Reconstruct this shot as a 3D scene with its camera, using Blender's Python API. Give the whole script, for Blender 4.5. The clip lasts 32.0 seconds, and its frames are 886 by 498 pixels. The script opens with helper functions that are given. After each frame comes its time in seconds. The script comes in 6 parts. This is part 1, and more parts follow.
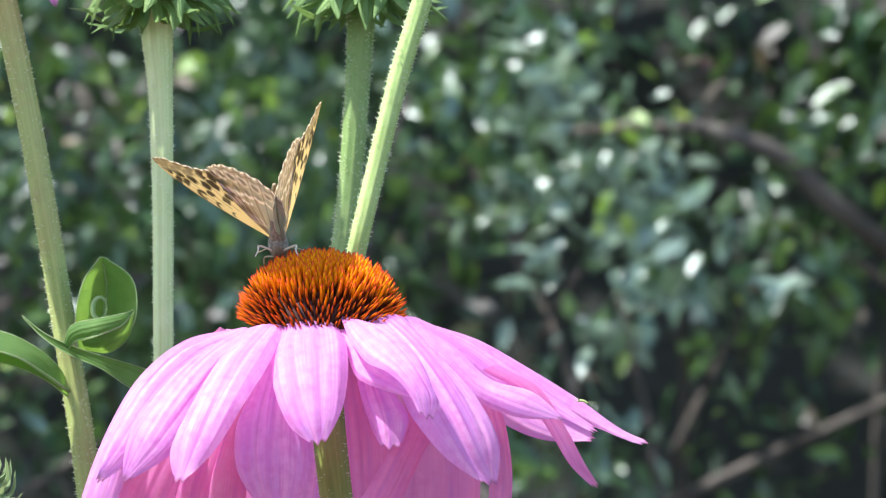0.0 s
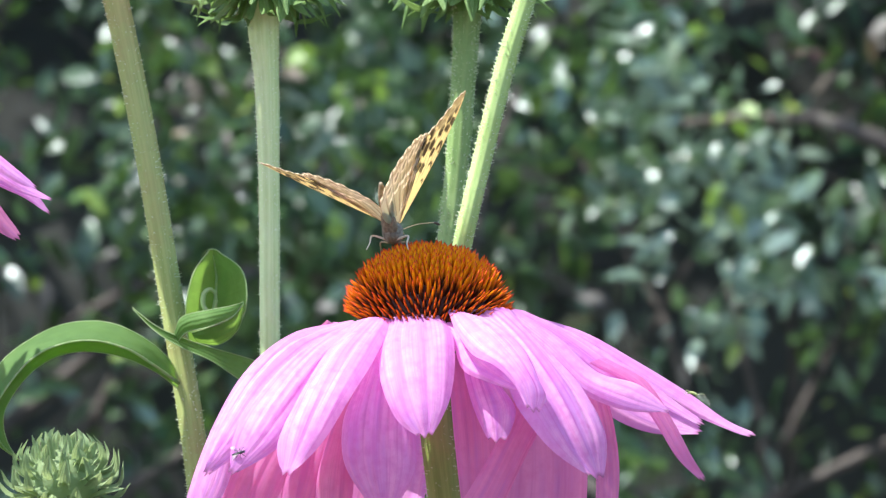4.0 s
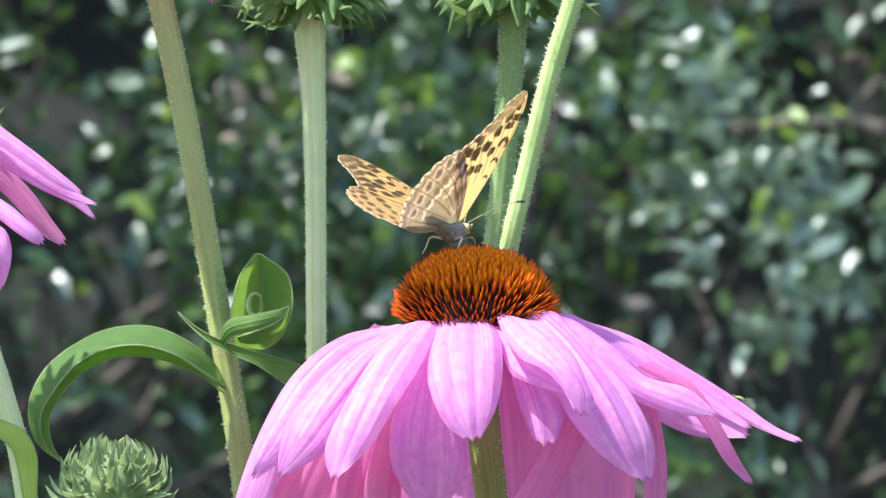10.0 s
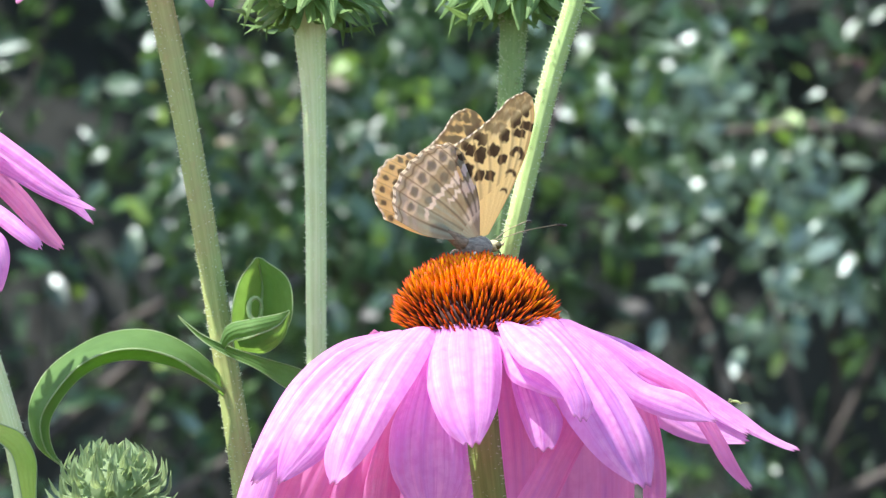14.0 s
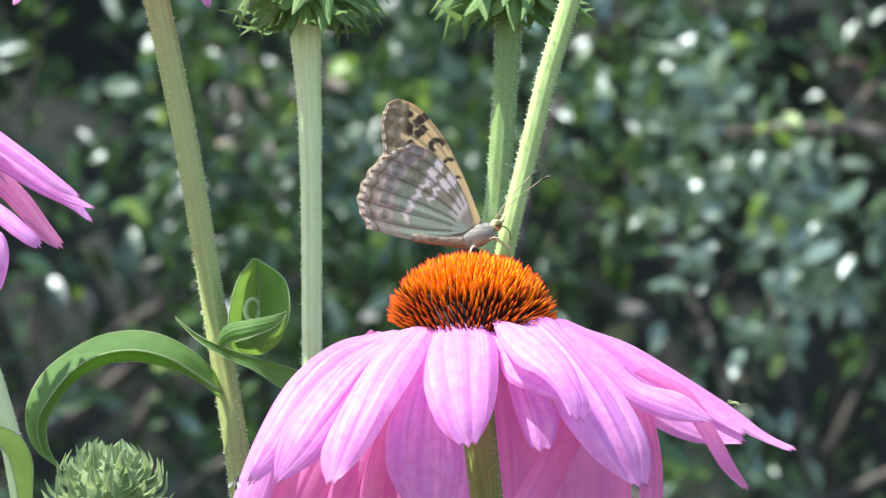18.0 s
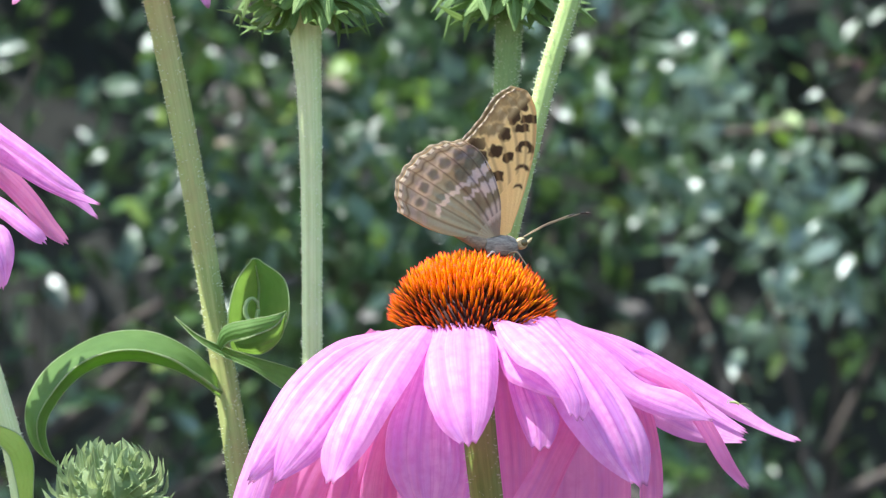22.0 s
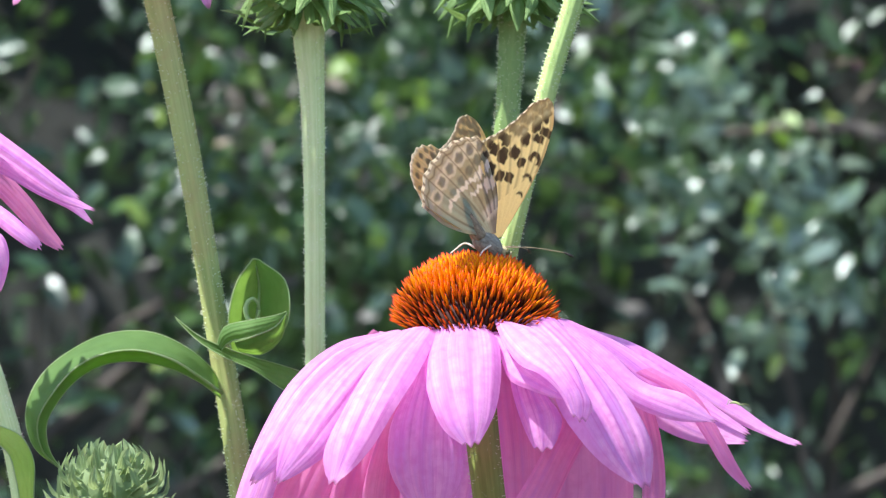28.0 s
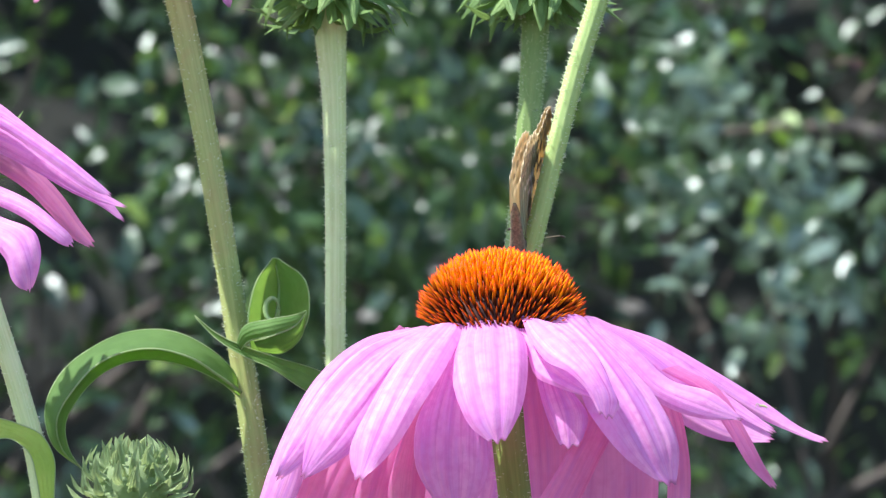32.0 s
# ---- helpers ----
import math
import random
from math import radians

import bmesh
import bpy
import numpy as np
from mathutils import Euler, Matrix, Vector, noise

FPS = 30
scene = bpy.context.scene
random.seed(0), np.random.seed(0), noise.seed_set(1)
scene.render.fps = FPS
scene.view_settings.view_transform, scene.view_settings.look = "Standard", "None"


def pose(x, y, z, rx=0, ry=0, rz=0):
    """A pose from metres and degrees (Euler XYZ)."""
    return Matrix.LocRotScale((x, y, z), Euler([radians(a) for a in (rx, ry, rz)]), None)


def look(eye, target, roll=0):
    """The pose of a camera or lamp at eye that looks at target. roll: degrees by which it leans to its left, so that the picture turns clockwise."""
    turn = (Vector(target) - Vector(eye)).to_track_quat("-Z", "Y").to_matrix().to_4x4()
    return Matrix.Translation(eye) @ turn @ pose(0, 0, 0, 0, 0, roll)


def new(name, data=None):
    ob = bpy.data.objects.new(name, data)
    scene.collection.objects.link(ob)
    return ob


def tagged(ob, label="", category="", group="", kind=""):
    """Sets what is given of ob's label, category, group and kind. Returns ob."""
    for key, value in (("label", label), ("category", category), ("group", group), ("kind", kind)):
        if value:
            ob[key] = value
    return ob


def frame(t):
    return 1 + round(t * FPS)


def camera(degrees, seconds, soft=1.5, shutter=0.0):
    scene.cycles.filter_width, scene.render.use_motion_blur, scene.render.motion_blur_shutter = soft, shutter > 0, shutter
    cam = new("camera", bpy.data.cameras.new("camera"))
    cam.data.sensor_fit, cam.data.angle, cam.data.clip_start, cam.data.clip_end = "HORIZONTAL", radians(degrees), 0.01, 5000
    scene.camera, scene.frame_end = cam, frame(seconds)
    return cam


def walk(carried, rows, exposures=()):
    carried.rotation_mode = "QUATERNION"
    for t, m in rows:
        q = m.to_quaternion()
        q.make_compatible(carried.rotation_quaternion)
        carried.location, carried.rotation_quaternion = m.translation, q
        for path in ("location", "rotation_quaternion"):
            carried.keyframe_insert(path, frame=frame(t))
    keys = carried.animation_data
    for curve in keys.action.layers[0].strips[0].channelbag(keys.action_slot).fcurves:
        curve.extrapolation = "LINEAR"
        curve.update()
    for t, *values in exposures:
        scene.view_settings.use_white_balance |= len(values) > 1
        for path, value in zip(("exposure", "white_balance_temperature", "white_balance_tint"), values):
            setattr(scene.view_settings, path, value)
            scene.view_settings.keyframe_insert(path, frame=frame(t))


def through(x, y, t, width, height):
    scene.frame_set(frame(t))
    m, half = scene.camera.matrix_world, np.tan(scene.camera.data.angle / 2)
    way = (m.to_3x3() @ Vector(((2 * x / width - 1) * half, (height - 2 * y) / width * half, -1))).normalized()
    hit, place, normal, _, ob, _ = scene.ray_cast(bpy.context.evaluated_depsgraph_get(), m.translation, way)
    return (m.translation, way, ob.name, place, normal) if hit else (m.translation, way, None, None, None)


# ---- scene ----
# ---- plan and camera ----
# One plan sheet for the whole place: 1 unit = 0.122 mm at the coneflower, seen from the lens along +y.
UNIT = 0.000122
FAR = 1.368          # lens to coneflower
HIGH = 0.95          # height of the lens above the ground
LENS = 8.0


def W(a, b, y=0.0):
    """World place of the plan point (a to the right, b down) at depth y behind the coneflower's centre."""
    k = (FAR + y) / FAR * UNIT
    return Vector(((a - 784) * k, y, HIGH + (441 - b) * k))


TURN = math.degrees(math.atan(math.tan(radians(LENS / 2)) / 784))


def aim(right, down):
    """The pose of the lens when the view has slid by so many plan units."""
    return pose(0, -FAR, HIGH, 90 + down * TURN, 0, right * TURN)


cam = camera(LENS, 32.0, soft=1.25)
cam.data.dof.use_dof = True
cam.data.dof.focus_distance = FAR - 0.02
cam.data.dof.aperture_fstop = 58
EXPOSURES = [(0, 1.41), (7, 1.43), (10, 1.37), (12, 1.40), (14, 1.50), (17, 1.42), (25, 1.42), (28, 1.33), (32, 1.31)]
walk(cam, [(0, aim(-269.5, 8.4)), (0.5, aim(-268.0, 6.1)), (1, aim(-264.8, 3.8)), (1.5, aim(-259.5, 1.5)), (2, aim(-256.4, 0.8)), (2.5, aim(-245.7, 0.8)),
           (2.6, aim(-240.0, 0.0)), (2.7, aim(-219.0, -1.0)), (2.8, aim(-187.0, -3.0)), (2.9, aim(-156.0, -5.0)), (3, aim(-117.9, -6.2)), (3.1, aim(-100.0, -6.0)),
           (3.2, aim(-96.0, -6.0)), (3.5, aim(-92.6, -6.2)), (5.5, aim(-0.8, -3.1)), (6, aim(1.6, -2.4)), (6.5, aim(3.1, -2.4)), (7, aim(0.8, -1.5)),
           (7.5, aim(-0.8, -1.5)), (8, aim(-0.8, -1.5)), (8.5, aim(0.8, -1.5)), (9, aim(0.0, 0.0)), (9.5, aim(0.8, 0.0)), (10, aim(7.7, 2.2)),
           (10.5, aim(6.2, 6.9)), (11, aim(1.6, 6.8)), (11.5, aim(-7.6, 6.8)), (12, aim(0.0, 6.8)), (12.5, aim(2.4, 7.6)), (13, aim(2.4, 8.4)),
           (13.5, aim(1.6, 9.1)), (14, aim(1.6, 9.1)), (14.5, aim(0.8, 10.7)), (16.5, aim(0.8, 10.7)), (17, aim(0.0, 11.4)), (17.5, aim(0.0, 11.4)),
           (18, aim(0.0, 11.4)), (18.5, aim(0.0, 11.4)), (19, aim(0.0, 11.4)), (19.5, aim(-1.5, 11.4)), (20, aim(-1.5, 11.4)), (20.5, aim(-1.5, 11.4)),
           (21, aim(-2.2, 11.4)), (21.5, aim(-1.5, 10.7)), (22, aim(-0.8, 10.7)), (22.5, aim(-3.0, 10.7)), (23, aim(-2.2, 10.7)), (23.5, aim(-3.8, 10.7)),
           (24, aim(-4.6, 10.7)), (24.5, aim(-3.0, 10.7)), (25, aim(-3.0, 10.7)), (25.5, aim(-0.8, 10.7)), (27.5, aim(-3.8, 11.4)), (28, aim(-2.2, 11.4)),
           (28.5, aim(-1.5, 10.7)), (29, aim(-1.5, 10.7)), (29.5, aim(-2.2, 10.7)), (30, aim(-3.0, 9.9)), (30.5, aim(-3.0, 9.9)), (31, aim(-3.8, 9.9)),
           (31.5, aim(-3.0, 9.9)), (32, aim(-3.0, 9.9))],
     exposures=EXPOSURES)

# ---- sky and sun ----
SUN = Vector((-0.44, -0.15, 0.88)).normalized()
world = bpy.data.worlds.new("sky")
scene.world = world
world.use_nodes = True
sky = world.node_tree.nodes.new("ShaderNodeTexSky")
sky.sky_type = "NISHITA"
sky.sun_disc = False
sky.sun_elevation = math.asin(SUN.z)
sky.sun_rotation = math.atan2(SUN.x, SUN.y)
sky.air_density, sky.dust_density = 1.0, 1.5
world.node_tree.links.new(sky.outputs[0], world.node_tree.nodes["Background"].inputs[0])
world.node_tree.nodes["Background"].inputs[1].default_value = 0.15
sun_data = bpy.data.lights.new("sun", "SUN")
sun_data.energy, sun_data.angle, sun_data.color = 4.2, radians(0.53), (1.0, 0.95, 0.88)
sun = new("sun", sun_data)
sun.matrix_basis = look(SUN * 20 + Vector((0, 0, 1)), (0, 0, 1))


# ---- materials ----
class Nodes:
    """A short hand for node materials."""

    def __init__(self, name):
        self.m = bpy.data.materials.new(name)
        self.m.use_nodes = True
        self.t = self.m.node_tree
        self.out = self.t.nodes["Material Output"]
        self.bsdf = self.t.nodes["Principled BSDF"]

    def add(self, kind, **inputs):
        n = self.t.nodes.new(kind)
        for k, v in inputs.items():
            self.put(n, k.replace("_", " "), v)
        return n

    def put(self, n, key, v):
        if isinstance(v, bpy.types.NodeSocket):
            self.t.links.new(v, n.inputs[key])
        else:
            n.inputs[key].default_value = v

    def noise(self, scale, vector=None, detail=4.0, rough=0.6):
        n = self.add("ShaderNodeTexNoise", Scale=scale, Detail=detail, Roughness=rough)
        if vector:
            self.t.links.new(vector, n.inputs["Vector"])
        return n.outputs["Fac"]

    def coords(self, kind="Object", scale=(1, 1, 1)):
        c = self.t.nodes.new("ShaderNodeTexCoord")
        m = self.add("ShaderNodeMapping")
        m.inputs["Scale"].default_value = scale
        self.t.links.new(c.outputs[kind], m.inputs["Vector"])
        return m.outputs[0]

    def ramp(self, fac, *stops):
        r = self.t.nodes.new("ShaderNodeValToRGB")
        while len(r.color_ramp.elements) < len(stops):
            r.color_ramp.elements.new(0.5)
        for e, (p, c) in zip(r.color_ramp.elements, stops):
            e.position, e.color = p, (*c, 1) if len(c) == 3 else c
        self.t.links.new(fac, r.inputs[0])
        return r.outputs[0]

    def mix(self, fac, a, b, blend="MIX"):
        n = self.t.nodes.new("ShaderNodeMix")
        n.data_type, n.blend_type = "RGBA", blend
        for i, v in ((0, fac), (6, a), (7, b)):
            if isinstance(v, bpy.types.NodeSocket):
                self.t.links.new(v, n.inputs[i])
            else:
                n.inputs[i].default_value = (*v, 1) if isinstance(v, tuple) else v
        return n.outputs[2]

    def attribute(self, name):
        n = self.t.nodes.new("ShaderNodeAttribute")
        n.attribute_name = name
        return n

    def bump(self, height, strength, distance):
        n = self.add("ShaderNodeBump", Strength=strength, Distance=distance)
        self.t.links.new(height, n.inputs["Height"])
        self.t.links.new(n.outputs[0], self.bsdf.inputs["Normal"])
        return n.outputs[0]

    def finish(self, colour, rough=0.5, through=0.0, through_colour=None, spec=0.5, normal=None, coat=0.0):
        b = self.bsdf
        self.put(b, "Base Color", colour if not isinstance(colour, tuple) else (*colour, 1))
        self.put(b, "Roughness", rough)
        self.put(b, "Specular IOR Level", spec)
        self.put(b, "Coat Weight", coat)
        if through > 0:
            tr = self.t.nodes.new("ShaderNodeBsdfTranslucent")
            tc = through_colour if through_colour is not None else colour
            self.put(tr, "Color", tc if not isinstance(tc, tuple) else (*tc, 1))
            if normal:
                self.t.links.new(normal, tr.inputs["Normal"])
            mixer = self.t.nodes.new("ShaderNodeMixShader")
            mixer.inputs[0].default_value = through
            self.t.links.new(b.outputs[0], mixer.inputs[1])
            self.t.links.new(tr.outputs[0], mixer.inputs[2])
            self.t.links.new(mixer.outputs[0], self.out.inputs[0])
        return self.m


def petal_material(name, pale, deep, glow, through=0.46):
    n = Nodes(name)
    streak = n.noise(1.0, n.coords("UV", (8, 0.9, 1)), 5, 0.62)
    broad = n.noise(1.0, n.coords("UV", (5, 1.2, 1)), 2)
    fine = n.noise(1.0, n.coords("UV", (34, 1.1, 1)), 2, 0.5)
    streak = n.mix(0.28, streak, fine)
    # Deep veins; their contrast also stands in for shade down the grooves.
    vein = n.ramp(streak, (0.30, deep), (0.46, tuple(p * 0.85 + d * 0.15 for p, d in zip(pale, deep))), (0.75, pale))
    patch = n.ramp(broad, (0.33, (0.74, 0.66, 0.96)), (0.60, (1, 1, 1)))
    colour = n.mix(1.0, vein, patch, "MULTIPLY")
    # Thin veins, with the dark of the pleats put into their colour too.
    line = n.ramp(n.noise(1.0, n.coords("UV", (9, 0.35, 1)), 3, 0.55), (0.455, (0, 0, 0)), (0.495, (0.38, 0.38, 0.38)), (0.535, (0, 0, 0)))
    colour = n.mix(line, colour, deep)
    mottle = n.noise(420, n.coords(), 4, 0.65)
    colour = n.mix(n.ramp(mottle, (0.44, (0, 0, 0)), (0.72, (0.6, 0.6, 0.6))), colour, deep)
    v = n.add("ShaderNodeSeparateXYZ")
    n.t.links.new(n.coords("UV"), v.inputs[0])
    tip = n.ramp(v.outputs[1], (0.966, (0, 0, 0)), (0.995, (0.85, 0.85, 0.85)))
    colour = n.mix(tip, colour, (0.20, 0.06, 0.13))
    grain = n.noise(900, n.coords(), 2)
    crease = n.noise(1.0, n.coords("UV", (4.5, 6.0, 1)), 5, 0.62)
    nor = n.bump(n.mix(0.55, n.mix(0.25, streak, grain), crease), 0.34, 0.0011)
    return n.finish(colour, 0.55, through, n.mix(0.5, colour, glow), 0.35, nor)


def stem_material(name, light, dark, edge):
    n = Nodes(name)
    stripe = n.noise(1.0, n.coords("UV", (22, 0.7, 1)), 3)
    blotch = n.noise(160, n.coords(), 4)
    c = n.ramp(stripe, (0.36, dark), (0.62, light))
    c = n.mix(n.ramp(blotch, (0.42, (0, 0, 0)), (0.7, (0.55, 0.55, 0.55))), c, edge)
    nor = n.bump(n.mix(0.5, stripe, n.noise(700, n.coords(), 2)), 0.4, 0.0004)
    return n.finish(c, 0.58, 0.0, None, 0.28, nor)


def leaf_material(name, light, dark, glow, rough=0.55, through=0.4, scale=220, vein=10):
    """A leaf with mottled green, a pale midrib and faint side veins."""
    n = Nodes(name)
    a = n.noise(scale, n.coords(), 5)
    broad = n.noise(scale * 0.2, n.coords(), 3)
    w = n.add("ShaderNodeTexWave", Scale=1.0, Distortion=3.0, Detail=2.0)
    n.t.links.new(n.coords("UV", (1.2, vein, 1)), w.inputs["Vector"])
    c = n.ramp(n.mix(0.5, a, broad), (0.38, dark), (0.60, light))
    c = n.mix(n.ramp(w.outputs[1], (0.0, (0.22, 0.22, 0.22)), (0.2, (0, 0, 0))), c, light)
    nor = n.bump(n.mix(0.30, a, w.outputs[1]), 0.45, 0.0009)
    return n.finish(c, rough, through, n.mix(0.5, c, glow), 0.22, nor)


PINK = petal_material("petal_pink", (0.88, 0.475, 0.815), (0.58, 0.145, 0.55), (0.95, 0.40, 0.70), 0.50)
# Deeper copy of PINK: the under petals' shade and backlight put into the colour.
PINK_DEEP = petal_material("petal_rose_shaded", (0.84, 0.36, 0.64), (0.66, 0.18, 0.45), (0.97, 0.34, 0.60), 0.70)
STEM_PALE = stem_material("stem_pale_green", (0.60, 0.73, 0.38), (0.47, 0.61, 0.28), (0.62, 0.74, 0.43))
STEM_OLIVE = stem_material("stem_olive", (0.36, 0.43, 0.16), (0.26, 0.34, 0.11), (0.31, 0.29, 0.12))
STEM_GREEN = stem_material("stem_green", (0.22, 0.33, 0.12), (0.15, 0.26, 0.08), (0.26, 0.37, 0.16))
# Olive stem kept darker: the shade of its drooping petals is in the colour.
STEM_SHADED = stem_material("stem_olive_shaded", (0.22, 0.31, 0.075), (0.14, 0.22, 0.045), (0.23, 0.28, 0.09))
STEM_LIME = stem_material("stem_lime", (0.37, 0.52, 0.19), (0.29, 0.43, 0.14), (0.40, 0.54, 0.23))
LEAF = leaf_material("leaf_green", (0.112, 0.218, 0.068), (0.075, 0.158, 0.048), (0.36, 0.64, 0.07), 0.68, 0.45)
LEAF_EDGE = leaf_material("leaf_margin", (0.42, 0.55, 0.30), (0.30, 0.45, 0.20), (0.4, 0.6, 0.2))
LEAF_BRIGHT = leaf_material("leaf_bright", (0.36, 0.55, 0.13), (0.25, 0.45, 0.08), (0.68, 0.88, 0.15), 0.5, 0.55)
BRACT = leaf_material("bract_green", (0.19, 0.31, 0.12), (0.10, 0.19, 0.065), (0.30, 0.48, 0.12), 0.55, 0.35, 300, 6)
BRACT_GREY = leaf_material("bract_grey_green", (0.25, 0.345, 0.18), (0.14, 0.21, 0.10), (0.44, 0.57, 0.22), 0.6, 0.35, 300, 6)
HAIR = Nodes("stem_hair").finish((0.72, 0.78, 0.64), 0.5, 0.5, (0.8, 0.88, 0.7))


def spine_material(name, dark):
    """Maroon at the foot, orange above; dark is how much higher the maroon climbs."""
    n = Nodes(name)
    t = n.attribute("along").outputs["Fac"]
    r = n.add("ShaderNodeObjectInfo").outputs["Random"]
    c = n.ramp(t, (0.0, (0.020, 0.006, 0.010)), (0.16 + dark, (0.12 - dark * 0.2, 0.035 - dark * 0.04, 0.010)), (0.34 + dark, (0.80 - dark, 0.22 - dark * 0.3, 0.008)),
               (0.76, (1.0 - dark, 0.46 - dark * 0.85, 0.006)), (0.90, (0.80, 0.10, 0.014)), (0.98, (0.40, 0.02, 0.06)))
    c = n.mix(n.ramp(r, (0, (0, 0, 0)), (1, (0.3, 0.3, 0.3))), c, (0.55, 0.08, 0.01))
    return n.finish(c, 0.5, 0.32, None, 0.12)


SPINE = spine_material("floret_orange", 0.0)
SPINE_OLD = spine_material("floret_maroon", 0.30)
n_ = Nodes("cone_core")
CORE = n_.finish(n_.ramp(n_.noise(300, n_.coords(), 3), (0.35, (0.030, 0.008, 0.010)), (0.7, (0.09, 0.022, 0.012))), 0.7)
n_ = Nodes("soil")
SOIL = n_.finish(n_.ramp(n_.noise(6, n_.coords(), 8, 0.7), (0.3, (0.035, 0.028, 0.018)), (0.55, (0.09, 0.075, 0.05)), (0.7, (0.06, 0.10, 0.03))), 0.9,
                 0, None, 0.2, n_.bump(n_.noise(40, n_.coords(), 8), 0.8, 0.02))
n_ = Nodes("bark")
BARK = n_.finish(n_.ramp(n_.noise(30, n_.coords("Object", (1, 1, 0.25)), 6), (0.3, (0.045, 0.04, 0.038)), (0.7, (0.12, 0.11, 0.105))), 0.8,
                 0, None, 0.3, n_.bump(n_.noise(60, n_.coords(), 5), 0.6, 0.004))


def hedge_material(name, a, b, c, rough, through):
    n = Nodes(name)
    isl = n.add("ShaderNodeNewGeometry").outputs["Random Per Island"]
    col = n.ramp(isl, (0.0, a), (0.5, b), (0.9, c), (1.0, (c[0] * 1.5, c[1] * 1.4, c[2])))
    g = n.noise(60, n.coords(), 4)
    col = n.mix(n.ramp(g, (0.4, (0, 0, 0)), (0.75, (0.4, 0.4, 0.4))), col, b)
    nor = n.bump(n.noise(90, n.coords(), 3), 0.30, 0.006)
    n.put(n.bsdf, "Specular Tint", (0.80, 0.92, 1.0, 1))
    return n.finish(col, rough, through, n.mix(0.4, col, (0.20, 0.42, 0.08)), 1.0, nor)


HEDGE_LEAF = hedge_material("hedge_leaf", (0.018, 0.046, 0.018), (0.034, 0.080, 0.028), (0.062, 0.128, 0.038), 0.33, 0.22)
# Lighter bluish copy of the leaf, with the sky's sheen put into its colour.
HEDGE_SHEEN = hedge_material("hedge_leaf_sheen", (0.09, 0.155, 0.11), (0.14, 0.22, 0.16), (0.21, 0.30, 0.25), 0.28, 0.25)
HEDGE_LIME = hedge_material("hedge_leaf_lime", (0.11, 0.21, 0.03), (0.16, 0.27, 0.035), (0.21, 0.31, 0.04), 0.5, 0.35)
HEDGE_BROWN = hedge_material("hedge_leaf_withered", (0.035, 0.026, 0.020), (0.060, 0.045, 0.034), (0.10, 0.078, 0.06), 0.6, 0.15)
# Near-black: the shade in the hedge's gaps is put into this colour.
HEDGE_SHADE = hedge_material("hedge_gap_shade", (0.012, 0.012, 0.009), (0.018, 0.018, 0.012), (0.03, 0.028, 0.02), 0.8, 0.0)
HEDGE_RED = hedge_material("hedge_leaf_red", (0.05, 0.010, 0.014), (0.07, 0.014, 0.018), (0.08, 0.016, 0.022), 0.6, 0.3)


# ---- mesh tools ----
def mesh(name, verts, faces, uvs=None, along=None, smooth=True):
    me = bpy.data.meshes.new(name)
    me.from_pydata([tuple(v) for v in verts], [], faces)
    if uvs:
        layer = me.uv_layers.new(name="UVMap")
        idx = np.empty(len(me.loops), dtype=np.int32)
        me.loops.foreach_get("vertex_index", idx)
        layer.data.foreach_set("uv", np.array(uvs, dtype=np.float32)[idx].ravel())
    if along is not None:
        at = me.attributes.new("along", "FLOAT", "POINT")
        at.data.foreach_set("value", np.array(along, dtype=np.float32))
    if smooth:
        me.polygons.foreach_set("use_smooth", [True] * len(me.polygons))
    me.update()
    return me


ORIGIN = {}


def thing(name, at, label, category, group="", kind=""):
    """An Empty at its base that parents its parts."""
    ob = new(name)
    ob.empty_display_size = 0.01
    ob.location = at
    ORIGIN[ob.name] = Vector(at)
    return tagged(ob, label, category, group, kind)


def part(name, geo, material, parent, label="", origin=None):
    """Links (verts, faces, uvs, along), given in world space, as one mesh under a thing or part."""
    verts, faces, uvs, along = (*geo, None, None)[:4]
    o = Vector(origin) if origin is not None else ORIGIN[parent.name].copy()
    me = mesh(name, [Vector(v) - o for v in verts], faces, uvs, along)
    me.materials.append(material)
    ob = new(name, me)
    ob.parent = parent
    ob.location = o - ORIGIN[parent.name]
    ORIGIN[ob.name] = o
    return tagged(ob, label)


def curve(points, n):
    """n + 1 points along a smooth line through the given ones, however unevenly they lie."""
    p = [Vector(q) for q in points]
    gaps = [max((b - a).length, 1e-9) for a, b in zip(p, p[1:])]
    slopes = [(b - a) / g for a, b, g in zip(p, p[1:], gaps)]
    ways = [slopes[0]]
    for i in range(1, len(p) - 1):
        ways.append((slopes[i - 1] * gaps[i] + slopes[i] * gaps[i - 1]) / (gaps[i] + gaps[i - 1]))
    ways.append(slopes[-1])
    segs = len(p) - 1
    out = []
    for i in range(n + 1):
        f = i / n * segs
        k = min(int(f), segs - 1)
        t = f - k
        a, b, u, v = p[k], p[k + 1], ways[k] * gaps[k], ways[k + 1] * gaps[k]
        out.append(a * (2 * t ** 3 - 3 * t * t + 1) + u * (t ** 3 - 2 * t * t + t) + b * (3 * t * t - 2 * t ** 3) + v * (t ** 3 - t * t))
    return out


def level(values, t):
    """A value read smoothly from evenly spaced ones."""
    f = min(max(t, 0), 1) * (len(values) - 1)
    k = min(int(f), len(values) - 2)
    return values[k] + (values[k + 1] - values[k]) * (f - k)


